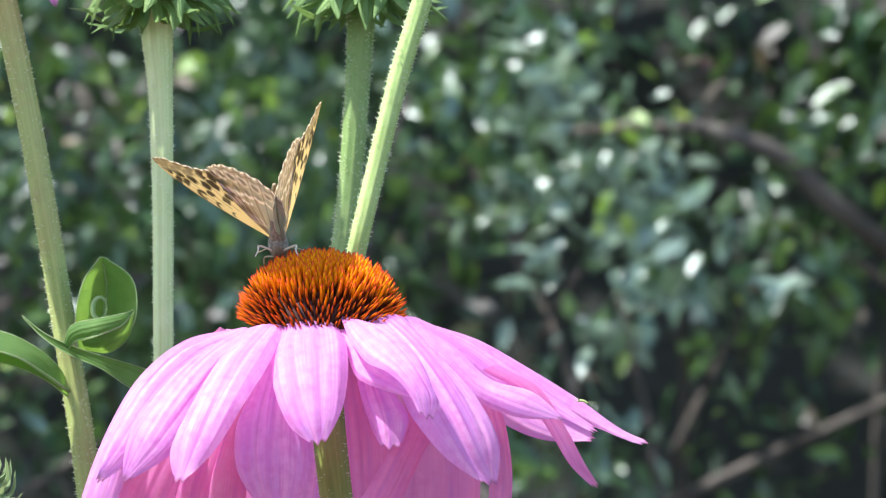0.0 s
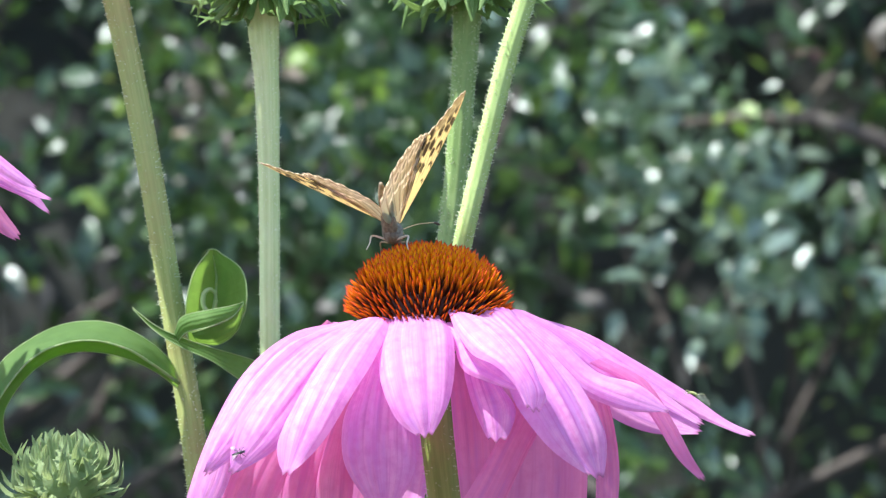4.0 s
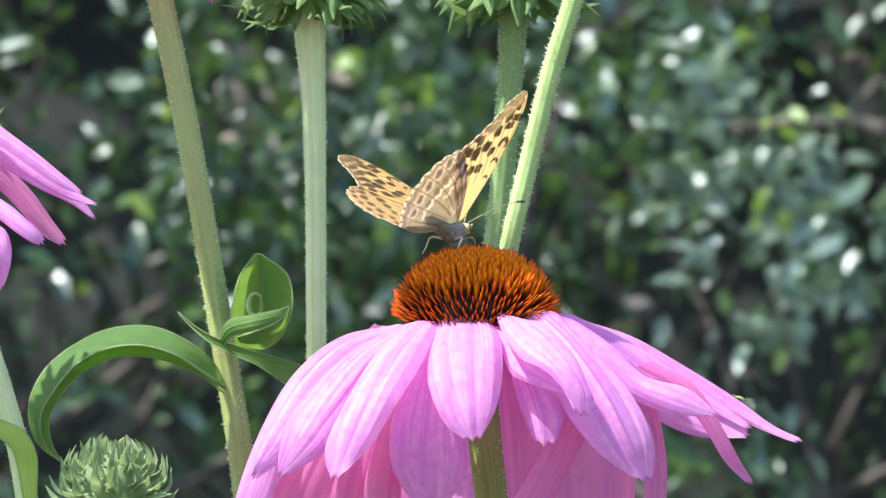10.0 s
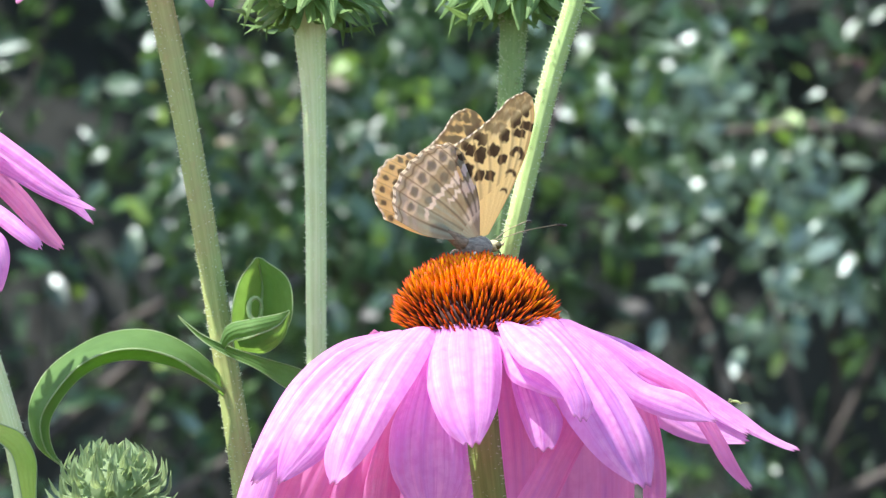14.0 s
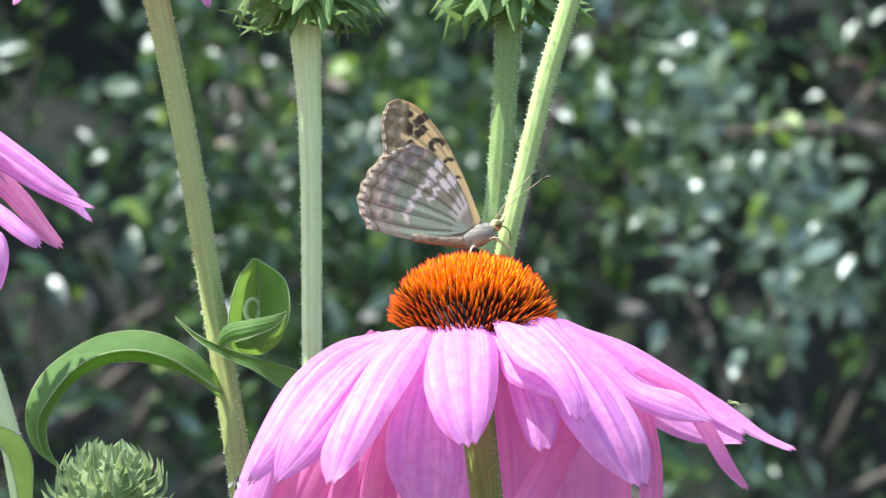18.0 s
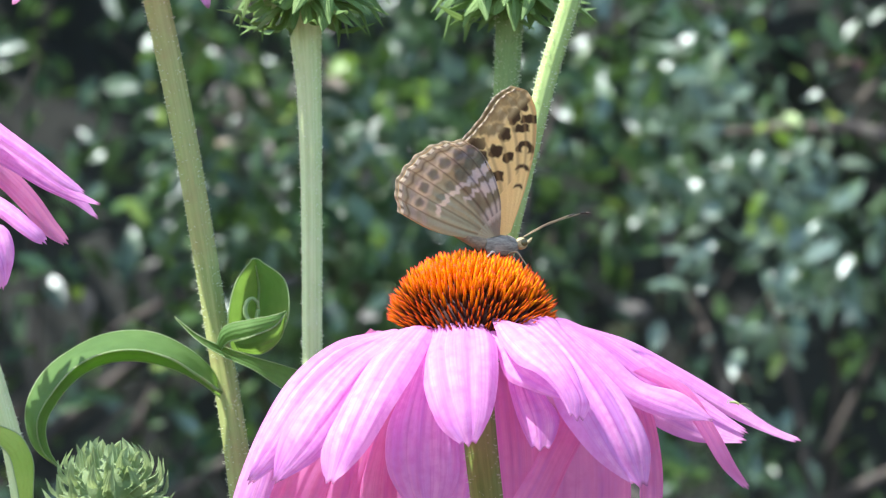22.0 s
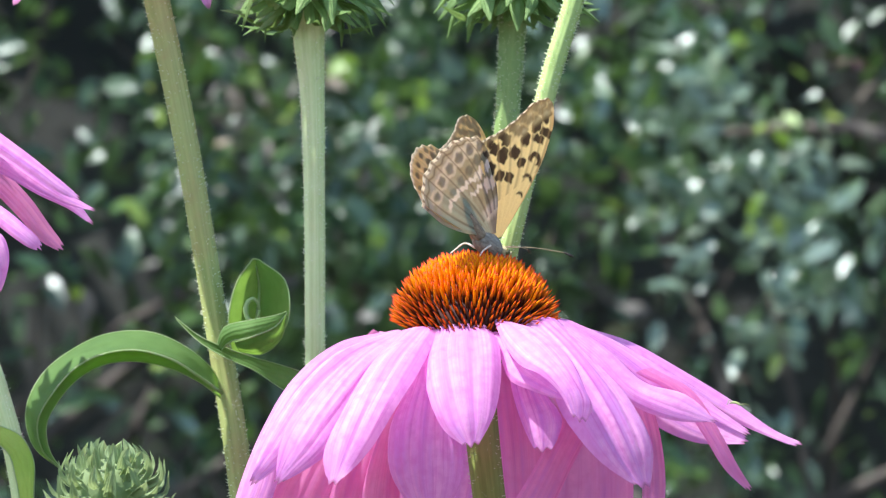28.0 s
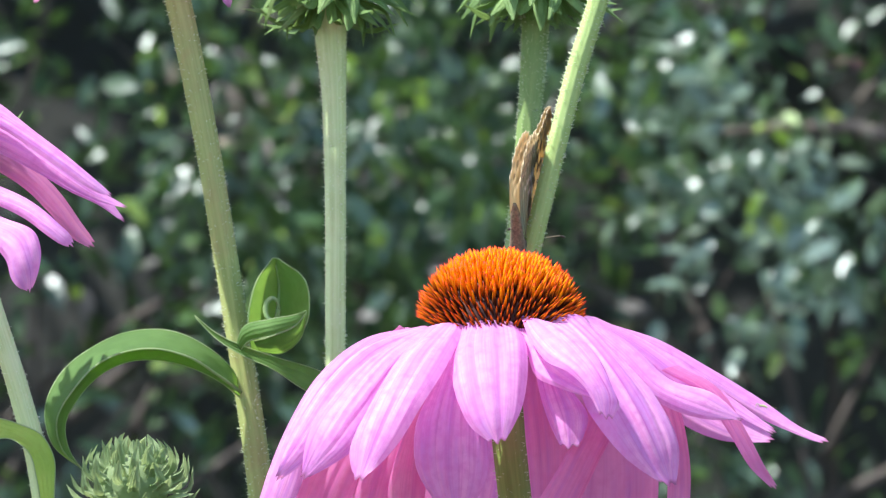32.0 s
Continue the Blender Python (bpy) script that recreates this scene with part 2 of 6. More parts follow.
def join(geos):
    verts, faces, uvs, along = [], [], [], []
    for g in geos:
        v, f, u, a = (*g, None, None)[:4]
        o = len(verts)
        verts += v
        faces += [tuple(i + o for i in q) for q in f]
        uvs += u if u else [(0, 0)] * len(v)
        along += list(a) if a is not None else [0] * len(v)
    return verts, faces, uvs, along


def tube(points, radii, sides=12, n=24, ribs=0.0, rib_count=7):
    line = curve(points, n)
    verts, faces, uvs = [], [], []
    for i, p in enumerate(line):
        d = (line[min(i + 1, n)] - line[max(i - 1, 0)]).normalized()
        s = d.cross(Vector((0, 1, 0)) if abs(d.y) < 0.9 else Vector((1, 0, 0))).normalized()
        u = s.cross(d)
        r = level(radii, i / n)
        for j in range(sides):
            a = 2 * math.pi * j / sides
            rr = r * (1 + ribs * math.cos(rib_count * a))
            verts.append(p + s * (rr * math.cos(a)) + u * (rr * math.sin(a)))
            uvs.append((j / sides, i / n * 4))
    for i in range(n):
        for j in range(sides):
            k = (j + 1) % sides
            faces.append((i * sides + j, i * sides + k, (i + 1) * sides + k, (i + 1) * sides + j))
    faces.append(tuple(range(sides - 1, -1, -1)))
    faces.append(tuple(range(n * sides, (n + 1) * sides)))
    return verts, faces, uvs


def ribbon(points, widths, side, n=18, m=10, cup=0.0, ribs=0.0, wave=0.0, seed=0.0, notch=0.0, twist=0.0, fold=0.0, blunt=False):
    """A blade along points: side is the way across it, cup bends its cross section, ribs groove it, notch splits its tip."""
    line = curve(points, n)
    verts, faces, uvs = [], [], []
    for i, p in enumerate(line):
        t = i / n
        d = (line[min(i + 1, n)] - line[max(i - 1, 0)]).normalized()
        s = (Vector(side) - d * d.dot(Vector(side))).normalized()
        nor = d.cross(s)
        if twist:
            q = Matrix.Rotation(radians(twist) * t, 3, d)
            s, nor = q @ s, q @ nor
        w = level(widths, t) / 2
        if ribs:
            w *= 1 + 0.022 * math.sin(t * 17 + seed * 3) + 0.015 * math.sin(t * 41 + seed * 11)
        if blunt:
            w *= max(1 - max((t - 0.64) / 0.36, 0) ** 2.2, 0.02) ** 0.56
        for j in range(m + 1):
            v = j / m * 2 - 1
            lift = cup * (v * v - 0.4) * w + fold * abs(v) * w
            if ribs:
                grooves = sum(math.exp(-((v - c + 0.08 * math.sin(seed * 3 + c * 7 + t * 2)) / 0.085) ** 2) for c in (-0.50 + 0.16 * math.sin(seed * 5), 0.02 + 0.22 * math.sin(seed * 9 + 1), 0.48 + 0.14 * math.sin(seed * 7)))
                lift += ribs * (math.cos(v * 8.2 + 0.5 + seed) - 3.0 * grooves) * w * math.sin(math.pi * min(t * 1.25 + 0.1, 1) * 0.93) ** 0.5
            lift += wave * w * math.sin(t * 9 + seed * 5 + v * 1.3) * abs(v)
            along = 1 - notch * (t ** 6) * (0.5 + 0.5 * math.cos(v * 9.4)) - 0.10 * notch * (t ** 6) * v * v
            q = p + d * ((along - 1) * (line[-1] - line[0]).length)
            verts.append(q + s * (v * w) + nor * lift)
            uvs.append((j / m + seed * 3.7, t))
    for i in range(n):
        for j in range(m):
            a = i * (m + 1) + j
            faces.append((a, a + 1, a + m + 2, a + m + 1))
    return verts, faces, uvs


def loft(rails, n=30, m=24, cup=0.0, pleat=0.0, seed=0.0, teeth=0.0, fold=False, wave=0.0, roll=0.0):
    """A blade stretched over two or three rails that run from its root to its tip. cup bulges it, pleat grooves it,
    teeth nicks its tip, wave and roll bend its edges."""
    lines = [curve(r, n) for r in rails]
    verts, faces, uvs = [], [], []
    for i in range(n + 1):
        t = i / n
        p = [c[i] for c in lines]
        d = (lines[0][min(i + 1, n)] - lines[0][max(i - 1, 0)] + lines[-1][min(i + 1, n)] - lines[-1][max(i - 1, 0)]).normalized()
        across = p[-1] - p[0]
        w = across.length
        nor = across.cross(d)
        if nor.length < 1e-12:
            nor = Vector((0, -1, 0))
        nor.normalize()
        if nor.dot(Vector((0, -1, 0.6))) < 0:
            nor = -nor
        body = math.sin(math.pi * min(t * 0.9 + 0.12, 1.0)) ** 0.6
        if fold or len(p) == 2:
            row = [p[min(int(j / m * (len(p) - 1)), len(p) - 2)].lerp(p[min(int(j / m * (len(p) - 1)), len(p) - 2) + 1],
                   j / m * (len(p) - 1) - min(int(j / m * (len(p) - 1)), len(p) - 2)) for j in range(m + 1)]
        else:
            row = curve(p, m)
        for j, q in enumerate(row):
            v = j / m * 2 - 1
            lift = cup * (1 - v * v) * w * body
            if pleat:
                for k, (c, depth) in enumerate(((-0.66, 0.25), (-0.30, 1.0), (0.04, 0.3), (0.34, 1.0), (0.70, 0.25))):
                    c += 0.09 * math.sin(seed * (3 + k) + t * 2.2 + k)
                    lift -= pleat * depth * w * body * math.exp(-((v - c) / 0.10) ** 2)
                lift += pleat * 0.8 * w * body * noise.noise(Vector((v * 3.1 + seed * 7, t * 1.6, seed)))
            if wave:
                lift += wave * w * body * math.sin(t * 8 + seed * 5 + v) * v * v
            if roll:
                lift -= roll * w * body * max(abs(v) - 0.80, 0) * 5
            q = q + nor * lift
            if teeth and t > 0.8:
                q = q + d * (teeth * ((t - 0.8) * 5) ** 3 * (0.5 * math.cos(v * 6.6 + seed) - 0.8 * v * v))
            verts.append(q)
            uvs.append((j / m + seed * 3.7, t))
    for i in range(n):
        for j in range(m):
            a = i * (m + 1) + j
            faces.append((a, a + 1, a + m + 2, a + m + 1))
    return verts, faces, uvs


def rail(*points):
    """Points (a, b, depth in millimetres) of the flower's own sheet, which lies 11 units lower, as a line in the world."""
    return [W(a, b - 11, y * 0.001) for a, b, y in points]


def spike(base, tip, r, sides=5, bend=None):
    d = (tip - base)
    s = d.normalized().cross(Vector((0.3, 0.9, 0.2))).normalized()
    u = d.normalized().cross(s)
    verts, along = [], []
    rings = ((0, 0.8), (0.42, 1.0), (0.80, 0.56))
    for t, k in rings:
        for j in range(sides):
            a = 2 * math.pi * j / sides
            verts.append(base + d * t + (s * math.cos(a) + u * math.sin(a)) * (r * k))
            along.append(t)
    verts.append(tip)
    along.append(1.0)
    faces = []
    for i in range(2):
        for j in range(sides):
            k = (j + 1) % sides
            faces.append((i * sides + j, i * sides + k, (i + 1) * sides + k, (i + 1) * sides + j))
    for j in range(sides):
        faces.append((2 * sides + j, 2 * sides + (j + 1) % sides, 3 * sides))
    return verts, faces, [(0, 0)] * len(verts), along


def hairs(points, radii, count, length, rng, span=(0, 1)):
    """Short bristles that stand off a stem."""
    line = curve(points, 60)
    geos = []
    for _ in range(count):
        t = rng.uniform(*span)
        i = min(int(t * 60), 59)
        p = line[i].lerp(line[i + 1], t * 60 - i)
        d = (line[i + 1] - line[i]).normalized()
        s = d.cross(Vector((0, 1, 0))).normalized()
        a = rng.uniform(0, 2 * math.pi)
        out = s * math.cos(a) + s.cross(d) * math.sin(a)
        r = level(radii, t)
        b = p + out * r * 0.97
        h = length * rng.uniform(0.5, 1.2)
        q = b + out * h + d * h * rng.uniform(-0.5, 0.3)
        w = h * 0.19
        verts = [b + d * w, b - d * w * 0.5 + s.cross(d) * w * 0.5, b - d * w * 0.5 - s.cross(d) * w * 0.5, q]
        geos.append((verts, [(0, 1, 3), (1, 2, 3), (2, 0, 3)]))
    return join(geos)


def ball(centre, rx, ry, rz, seg=16, rings=10, rot=None):
    verts, faces = [], []
    rot = rot or Matrix.Identity(3)
    for i in range(rings + 1):
        th = math.pi * i / rings
        for j in range(seg):
            a = 2 * math.pi * j / seg
            verts.append(Vector(centre) + rot @ Vector((rx * math.sin(th) * math.cos(a), ry * math.sin(th) * math.sin(a), rz * math.cos(th))))
    for i in range(rings):
        for j in range(seg):
            k = (j + 1) % seg
            faces.append((i * seg + j, (i + 1) * seg + j, (i + 1) * seg + k, i * seg + k))
    return verts, faces


# ---- ground ----
def build_ground():
    rng = random.Random(5)
    n = 60
    verts, faces = [], []
    for i in range(n + 1):
        for j in range(n + 1):
            u, v = i / n * 2 - 1, j / n * 2 - 1
            x, y = (u * 4 + math.copysign(abs(u) ** 5 * 896, u)), (v * 4 + math.copysign(abs(v) ** 5 * 896, v))
            verts.append((x, y, -0.02 + 0.018 * noise.noise(Vector((x * 1.7, y * 1.7, 0)))))
    for i in range(n):
        for j in range(n):
            a = i * (n + 1) + j
            faces.append((a, a + n + 1, a + n + 2, a + 1))
    me = mesh("ground", verts, faces)
    me.materials.append(SOIL)
    tagged(new("ground", me), "dark garden soil with patches of low weeds", "ground", kind="structure")


build_ground()


# ---- hedge behind the flowers ----
def hedge_leaf(at, size, rng, face, broad=0.42):
    """A pointed oval leaf folded along its midrib, in ten faces."""
    d = Vector((rng.gauss(0, 1), rng.gauss(0, 0.7), rng.gauss(-0.75, 0.7))).normalized()
    nor = (Vector(face) + Vector((rng.gauss(0, 0.55), rng.gauss(0, 0.55), rng.gauss(0, 0.55)))).normalized()
    s = d.cross(nor)
    if s.length < 0.1:
        s = Vector((1, 0, 0))
    s.normalize()
    nor = s.cross(d)
    droop = rng.uniform(0.05, 0.3)
    rise = rng.uniform(0.1, 0.4)
    verts = []
    prof = ((0, 0.03), (0.22, 0.75), (0.48, 1.0), (0.76, 0.66), (1.0, 0.02))
    for t, w in prof:
        c = Vector(at) + d * (t * size) - nor * (droop * t * t * size)
        h = w * size * broad * 0.5
        verts += [c - s * h + nor * h * rise, c, c + s * h + nor * h * rise]
    faces = []
    for i in range(4):
        for j in range(2):
            a = i * 3 + j
            faces.append((a, a + 1, a + 4, a + 3))
    return verts, faces


def build_hedge():
    rng = random.Random(11)
    base = Vector((0, 3.0, 0))
    hedge = thing("hedge", base, "dense dark green glossy-leaved hedge in sun", "hedge")
    # twigs
    for k in range(30):
        x, z = rng.uniform(-0.75, 0.6), rng.uniform(0.2, 0.7)
        y = rng.uniform(2.75, 3.3)
        pts = [Vector((x, y, z))]
        d = Vector((rng.gauss(0, 0.6), rng.gauss(0, 0.15), 1)).normalized()
        for i in range(5):
            pts.append(pts[-1] + d * rng.uniform(0.10, 0.18))
            d = (d + Vector((rng.gauss(0, 0.35), rng.gauss(0, 0.15), rng.gauss(0, 0.1)))).normalized()
        r = rng.uniform(0.002, 0.005)
        part("branch", tube(pts, [r * 1.5, r, r * 0.5], 6, 12), BARK, hedge)
    thick = [W(1290, 224, 2.9), W(1420, 218, 2.80), W(1540, 224, 2.74), W(1630, 256, 2.74), W(1740, 350, 2.76), W(2000, 540, 2.95)]
    part("branch", tube(thick, [0.0034, 0.0046, 0.0060, 0.0070, 0.0075], 10, 30), BARK, hedge, "thick grey bare branch")
    # leaves: the seen stretch dense and fine, the rest coarser
    kinds = {"leaf_mass": [], "pale_leaf_mass": [], "lime_leaf_mass": [], "withered_leaf_mass": []}
    for _ in range(45000):
        x, z, y = rng.uniform(-0.72, 0.55), rng.uniform(HIGH - 0.33, HIGH + 0.33), 2.62 + abs(rng.gauss(0, 0.34))
        q = noise.noise(Vector((x * 7, z * 7, y * 3))) + 0.6 * noise.noise(Vector((x * 19, z * 19, y * 8 + 5)))
        if q < -0.02 and rng.random() < 0.92:
            continue
        a, b = 784 + x / 0.00039, 441 - (z - HIGH) / 0.00039
        if (a < 540 and rng.random() < (0.70 if a < 290 else 0.36)) or (880 < a < 1150 and b < 420 and rng.random() < 0.42):
            continue
        if (a > 1150 and b > 590 and y < 3.0 and rng.random() < 0.72) or (a > 1370 and b < 190 and y < 3.2 and rng.random() < (0.66 if a < 1610 else 0.45)):
            continue
        if a > 1360 and b > 520 and y < 3.3 and rng.random() < 0.82:
            continue
        if a > 1500 and b > 230 and rng.random() < 0.62 and y < 3.1:
            continue
        r = rng.random()
        if a < 330 or a > 1700:
            r = max(r, 0.12 * rng.random() + 0.06)
        size = rng.uniform(0.011, 0.033)
        name = "leaf_mass"
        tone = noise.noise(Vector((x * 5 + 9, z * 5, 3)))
        # Paler leaves crowd here, so the hedge's lit patch sits in their colour.
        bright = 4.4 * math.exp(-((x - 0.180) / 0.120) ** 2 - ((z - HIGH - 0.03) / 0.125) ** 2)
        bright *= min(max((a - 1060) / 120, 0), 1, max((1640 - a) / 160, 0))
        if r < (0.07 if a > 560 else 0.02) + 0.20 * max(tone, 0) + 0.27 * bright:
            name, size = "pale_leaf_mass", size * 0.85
        elif 0.60 < r < 0.63 + 0.4 * max(noise.noise(Vector((x * 6 + 3, z * 6 + 20, 5))), 0):
            name = "withered_leaf_mass"
        elif r > 0.955:
            name, size = "lime_leaf_mass", size * 0.75
        kinds[name].append(hedge_leaf((x, y, z), size, rng, (0, -0.55, 0.75)))
    for a, b in ((1378, 212), (1345, 350), (1290, 55), (745, 150), (660, 395), (860, 350), (300, 640), (610, 90)):
        for _ in range(rng.randint(2, 4)):
            at = W(a + rng.gauss(0, 14), b + rng.gauss(0, 14), rng.uniform(2.3, 2.5))
            kinds["lime_leaf_mass"].append(hedge_leaf(at, rng.uniform(0.010, 0.018), rng, (0, -0.8, 0.5), 0.55))
    for _ in range(9000):
        x, z, y = rng.uniform(-4.5, 4.5), rng.uniform(0.0, 2.6), 2.9 + rng.uniform(0, 0.8)
        if abs(x + 0.08) < 0.55 and abs(z - HIGH) < 0.28:
            continue
        kinds["leaf_mass"].append(hedge_leaf((x, y, z), rng.uniform(0.08, 0.14), rng, (0, -0.55, 0.75)))
    # unseen leaves added above the view, to shade the hedge's two dark sides
    for _ in range(260):
        at = (rng.uniform(0.42, 0.85), rng.uniform(2.5, 3.5), HIGH + rng.uniform(0.24, 0.60))
        kinds["leaf_mass"].append(hedge_leaf(at, rng.uniform(0.06, 0.11), rng, (0, -0.55, 0.75)))
    for _ in range(290):
        at = (rng.uniform(-0.78, -0.36), rng.uniform(2.45, 3.3), HIGH + rng.uniform(0.25, 0.55))
        kinds["leaf_mass"].append(hedge_leaf(at, rng.uniform(0.06, 0.11), rng, (0, -0.55, 0.75)))
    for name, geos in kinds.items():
        m = {"leaf_mass": HEDGE_LEAF, "pale_leaf_mass": HEDGE_SHEEN, "lime_leaf_mass": HEDGE_LIME, "withered_leaf_mass": HEDGE_BROWN}[name]
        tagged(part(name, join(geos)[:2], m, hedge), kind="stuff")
    red = [hedge_leaf(W(1512 + rng.uniform(-10, 10), 95 + rng.uniform(-12, 12), 2.5), 0.010, rng, (0, -1, -0.2)) for _ in range(4)]
    part("red_leaf", join(red)[:2], HEDGE_RED, hedge, "small withered red leaves")
    # a near-black sheet behind the leaves, standing in for shade in their gaps
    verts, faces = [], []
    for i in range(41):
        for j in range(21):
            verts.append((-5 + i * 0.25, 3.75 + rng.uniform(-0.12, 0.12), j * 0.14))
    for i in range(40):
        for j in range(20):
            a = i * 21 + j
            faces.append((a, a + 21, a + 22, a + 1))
    part("inner_growth", (verts, faces), HEDGE_SHADE, hedge)


build_hedge()


# ---- coneflowers ----
def floret_mesh(material):
    g = spike(Vector((0, 0, 0)), Vector((0, 0, 1)), 0.084, 6)
    me = mesh("floret", *g)
    me.materials.append(material)
    return me


FLORET = floret_mesh(SPINE)
FLORET_OLD = floret_mesh(SPINE_OLD)


def cone(parent, at, r, h, lean, count, rng, singles=290):
    """The spiny dome of a coneflower: florets in a spiral, those towards the lens as parts of their own."""
    rot = Euler([radians(a) for a in lean]).to_matrix()
    core = part("cone", ball(Vector(at), r * 0.82, r * 0.82, h * 0.73, 24, 14, rot), CORE, parent, "domed dark maroon flower cone", origin=at)
    rest, old, made = [], [], 0
    for i in range(count):
        t = (i + 0.5) / count
        th = math.acos(1 - t * 1.22)
        a = i * 2.39996
        d = Vector((math.sin(th) * math.cos(a), math.sin(th) * math.sin(a), math.cos(th)))
        p = Vector((d.x * r * 0.79, d.y * r * 0.79, d.z * h * 0.70))
        out = Vector((d.x / r, d.y / r, d.z / h)).normalized()
        up = (out + Vector((0, 0, 1.35 * math.sin(th) * (1 if th < 1.3 else 0.5)))).normalized()
        length = h * rng.uniform(0.26, 0.33) * (0.85 + 0.34 * math.sin(th) ** 2)
        p, up = rot @ p, (rot @ up + Vector((rng.gauss(0, 0.07), rng.gauss(0, 0.07), rng.gauss(0, 0.07)))).normalized()
        aged = rng.random() < (th - 0.95) * 2.2
        thick = rng.uniform(0.85, 1.2) * h * 0.38 / length * (1 - 0.4 * min(max(th - 0.85, 0) * 2, 1))
        if p.y < r * 0.12 and made < singles:
            ob = new("floret", FLORET_OLD if aged else FLORET)
            ob.parent = core
            ob.matrix_basis = Matrix.LocRotScale(p, up.to_track_quat("Z", "Y"), (length * thick, length * thick, length))
            made += 1
        else:
            b = Vector(at) + p
            (old if aged else rest).append(spike(b, b + up * length, length * thick * 0.084, 6))
    for geos, m in ((rest, SPINE), (old, SPINE_OLD)):
        if geos:
            tagged(part("floret_mass", join(geos), m, core), kind="stuff")
    return core


def margin(geo, m, radius, parent):
    """The pale thickened edge round a blade of m faces across."""
    v = geo[0]
    rows = len(v) // (m + 1)
    line = [v[i * (m + 1)] for i in range(rows)] + [v[i * (m + 1) + m] for i in range(rows - 1, -1, -1)]
    part("leaf_margin", tube(line, [radius, radius], 5, len(line) * 2), LEAF_EDGE, parent)


def petal(parent, pts, widths, side, seed, material=None, **more):
    """One ray petal, hung at its root; widths in plan units."""
    opts = dict(n=28, m=26, cup=0.22, ribs=0.020, wave=0.085, notch=0.014, seed=seed, blunt=True)
    opts.update(more)
    widths = list(widths[:-1]) + [max(widths[-1], widths[-2] * 0.62)]
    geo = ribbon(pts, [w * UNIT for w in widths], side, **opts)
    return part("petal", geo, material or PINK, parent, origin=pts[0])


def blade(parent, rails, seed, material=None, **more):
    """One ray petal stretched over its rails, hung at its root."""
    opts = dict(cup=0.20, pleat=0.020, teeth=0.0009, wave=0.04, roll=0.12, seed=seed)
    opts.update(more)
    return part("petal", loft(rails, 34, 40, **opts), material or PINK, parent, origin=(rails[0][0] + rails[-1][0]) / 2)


def main_flower():
    rng = random.Random(3)
    base = W(862, 441, 0.0)
    base.z = 0
    flower = thing("coneflower", base, "pink coneflower with drooping petals and an orange spiny cone", "flower", "coneflowers")
    c = W(836, 558, 0)
    stem = [W(838, 570), W(848, 760), W(862, 882), W(880, 1400), Vector((base.x, 0, 0))]
    radii = [0.0042, 0.0036, 0.0036, 0.0042, 0.005]
    st = part("stem", tube(stem, radii, 16, 40, 0.05), STEM_SHADED, flower, "thick hairy olive-green stem")
    tagged(part("stem_hairs", hairs(stem, radii, 260, 0.0007, rng, (0, 0.5)), HAIR, st), kind="stuff")
    # green cup under the cone
    for k in range(16):
        a = 2 * math.pi * k / 16
        o = Vector((math.cos(a), math.sin(a), 0))
        p0 = W(838, 580)
        part("sepal", ribbon([p0 + o * 0.003, p0 + o * 0.010 + Vector((0, 0, -0.001)), p0 + o * 0.014 + Vector((0, 0, -0.006))],
                             [0.004, 0.004, 0.0005], o.cross(Vector((0, 0, 1))), 6, 4, 0.2), BRACT, flower)
    cone(flower, c, 141 * UNIT, 133 * UNIT, (5, 2, 0), 900, rng)
    P = {}

    def ray(key, one, two, seed, middle=None, **more):
        rails = [rail(*one), rail(*two)] if middle is None else [rail(*one), rail(*middle), rail(*two)]
        P[key] = blade(flower, rails, seed, **more)

    # front
    ray("front", ((764, 580, -13), (745, 650, -26), (757, 712, -32), (782, 762, -35), (816, 792, -36)), ((862, 573, -13), (879, 612, -24), (879, 672, -31), (868, 735, -35), (846, 787, -36)), 1.0, cup=0.10, pleat=0.035)
    ray("front_left", ((752, 590, -11), (716, 680, -21), (684, 760, -25), (684, 830, -26), (738, 925, -26)), ((800, 590, -11), (800, 690, -22), (812, 790, -26), (812, 845, -27), (776, 925, -26)), 2.0, pleat=0.06)
    # one side, from the front to the back
    ray("left_one", ((702, 590, -10), (636, 664, -24), (590, 742, -34), (566, 800, -38), (571, 856, -40)), ((770, 582, -13), (732, 645, -29), (694, 715, -38), (650, 790, -42), (596, 858, -43)), 3.0)
    ray("left_two", ((694, 590, -7), (610, 636, -17), (545, 698, -25), (497, 770, -31), (479, 850, -34)), ((748, 590, -8), (672, 660, -17), (622, 740, -26), (574, 804, -32), (492, 860, -34)), 4.0)
    ray("left_three", ((686, 590, -4), (598, 620, -11), (528, 682, -19), (470, 770, -26), (436, 852, -30)), ((720, 596, -5), (642, 652, -11), (582, 720, -19), (530, 795, -26), (444, 862, -29)), 5.0)
    ray("left_edge", ((690, 586, 2), (590, 606, -3), (520, 662, -9), (463, 750, -15), (420, 850, -18), (398, 930, -18)), ((716, 592, -2), (632, 640, -6), (562, 715, -12), (500, 800, -18), (476, 880, -21), (440, 950, -21)), 6.0)
    # the other side
    ray("right_fold", ((870, 566, -14), (892, 610, -28), (918, 638, -34), (954, 660, -38), (985, 692, -40), (1010, 742, -41)),
        ((906, 572, -13), (962, 590, -26), (1012, 640, -34), (1036, 690, -38), (1046, 716, -39), (1034, 748, -40)), 7.0, cup=0.14)
    ray("small", ((866, 588, -15), (880, 628, -21), (898, 670, -26), (940, 692, -29), (1004, 714, -31)), ((900, 592, -16), (934, 622, -22), (976, 664, -27), (1012, 704, -31)), 22.0, cup=0.1)
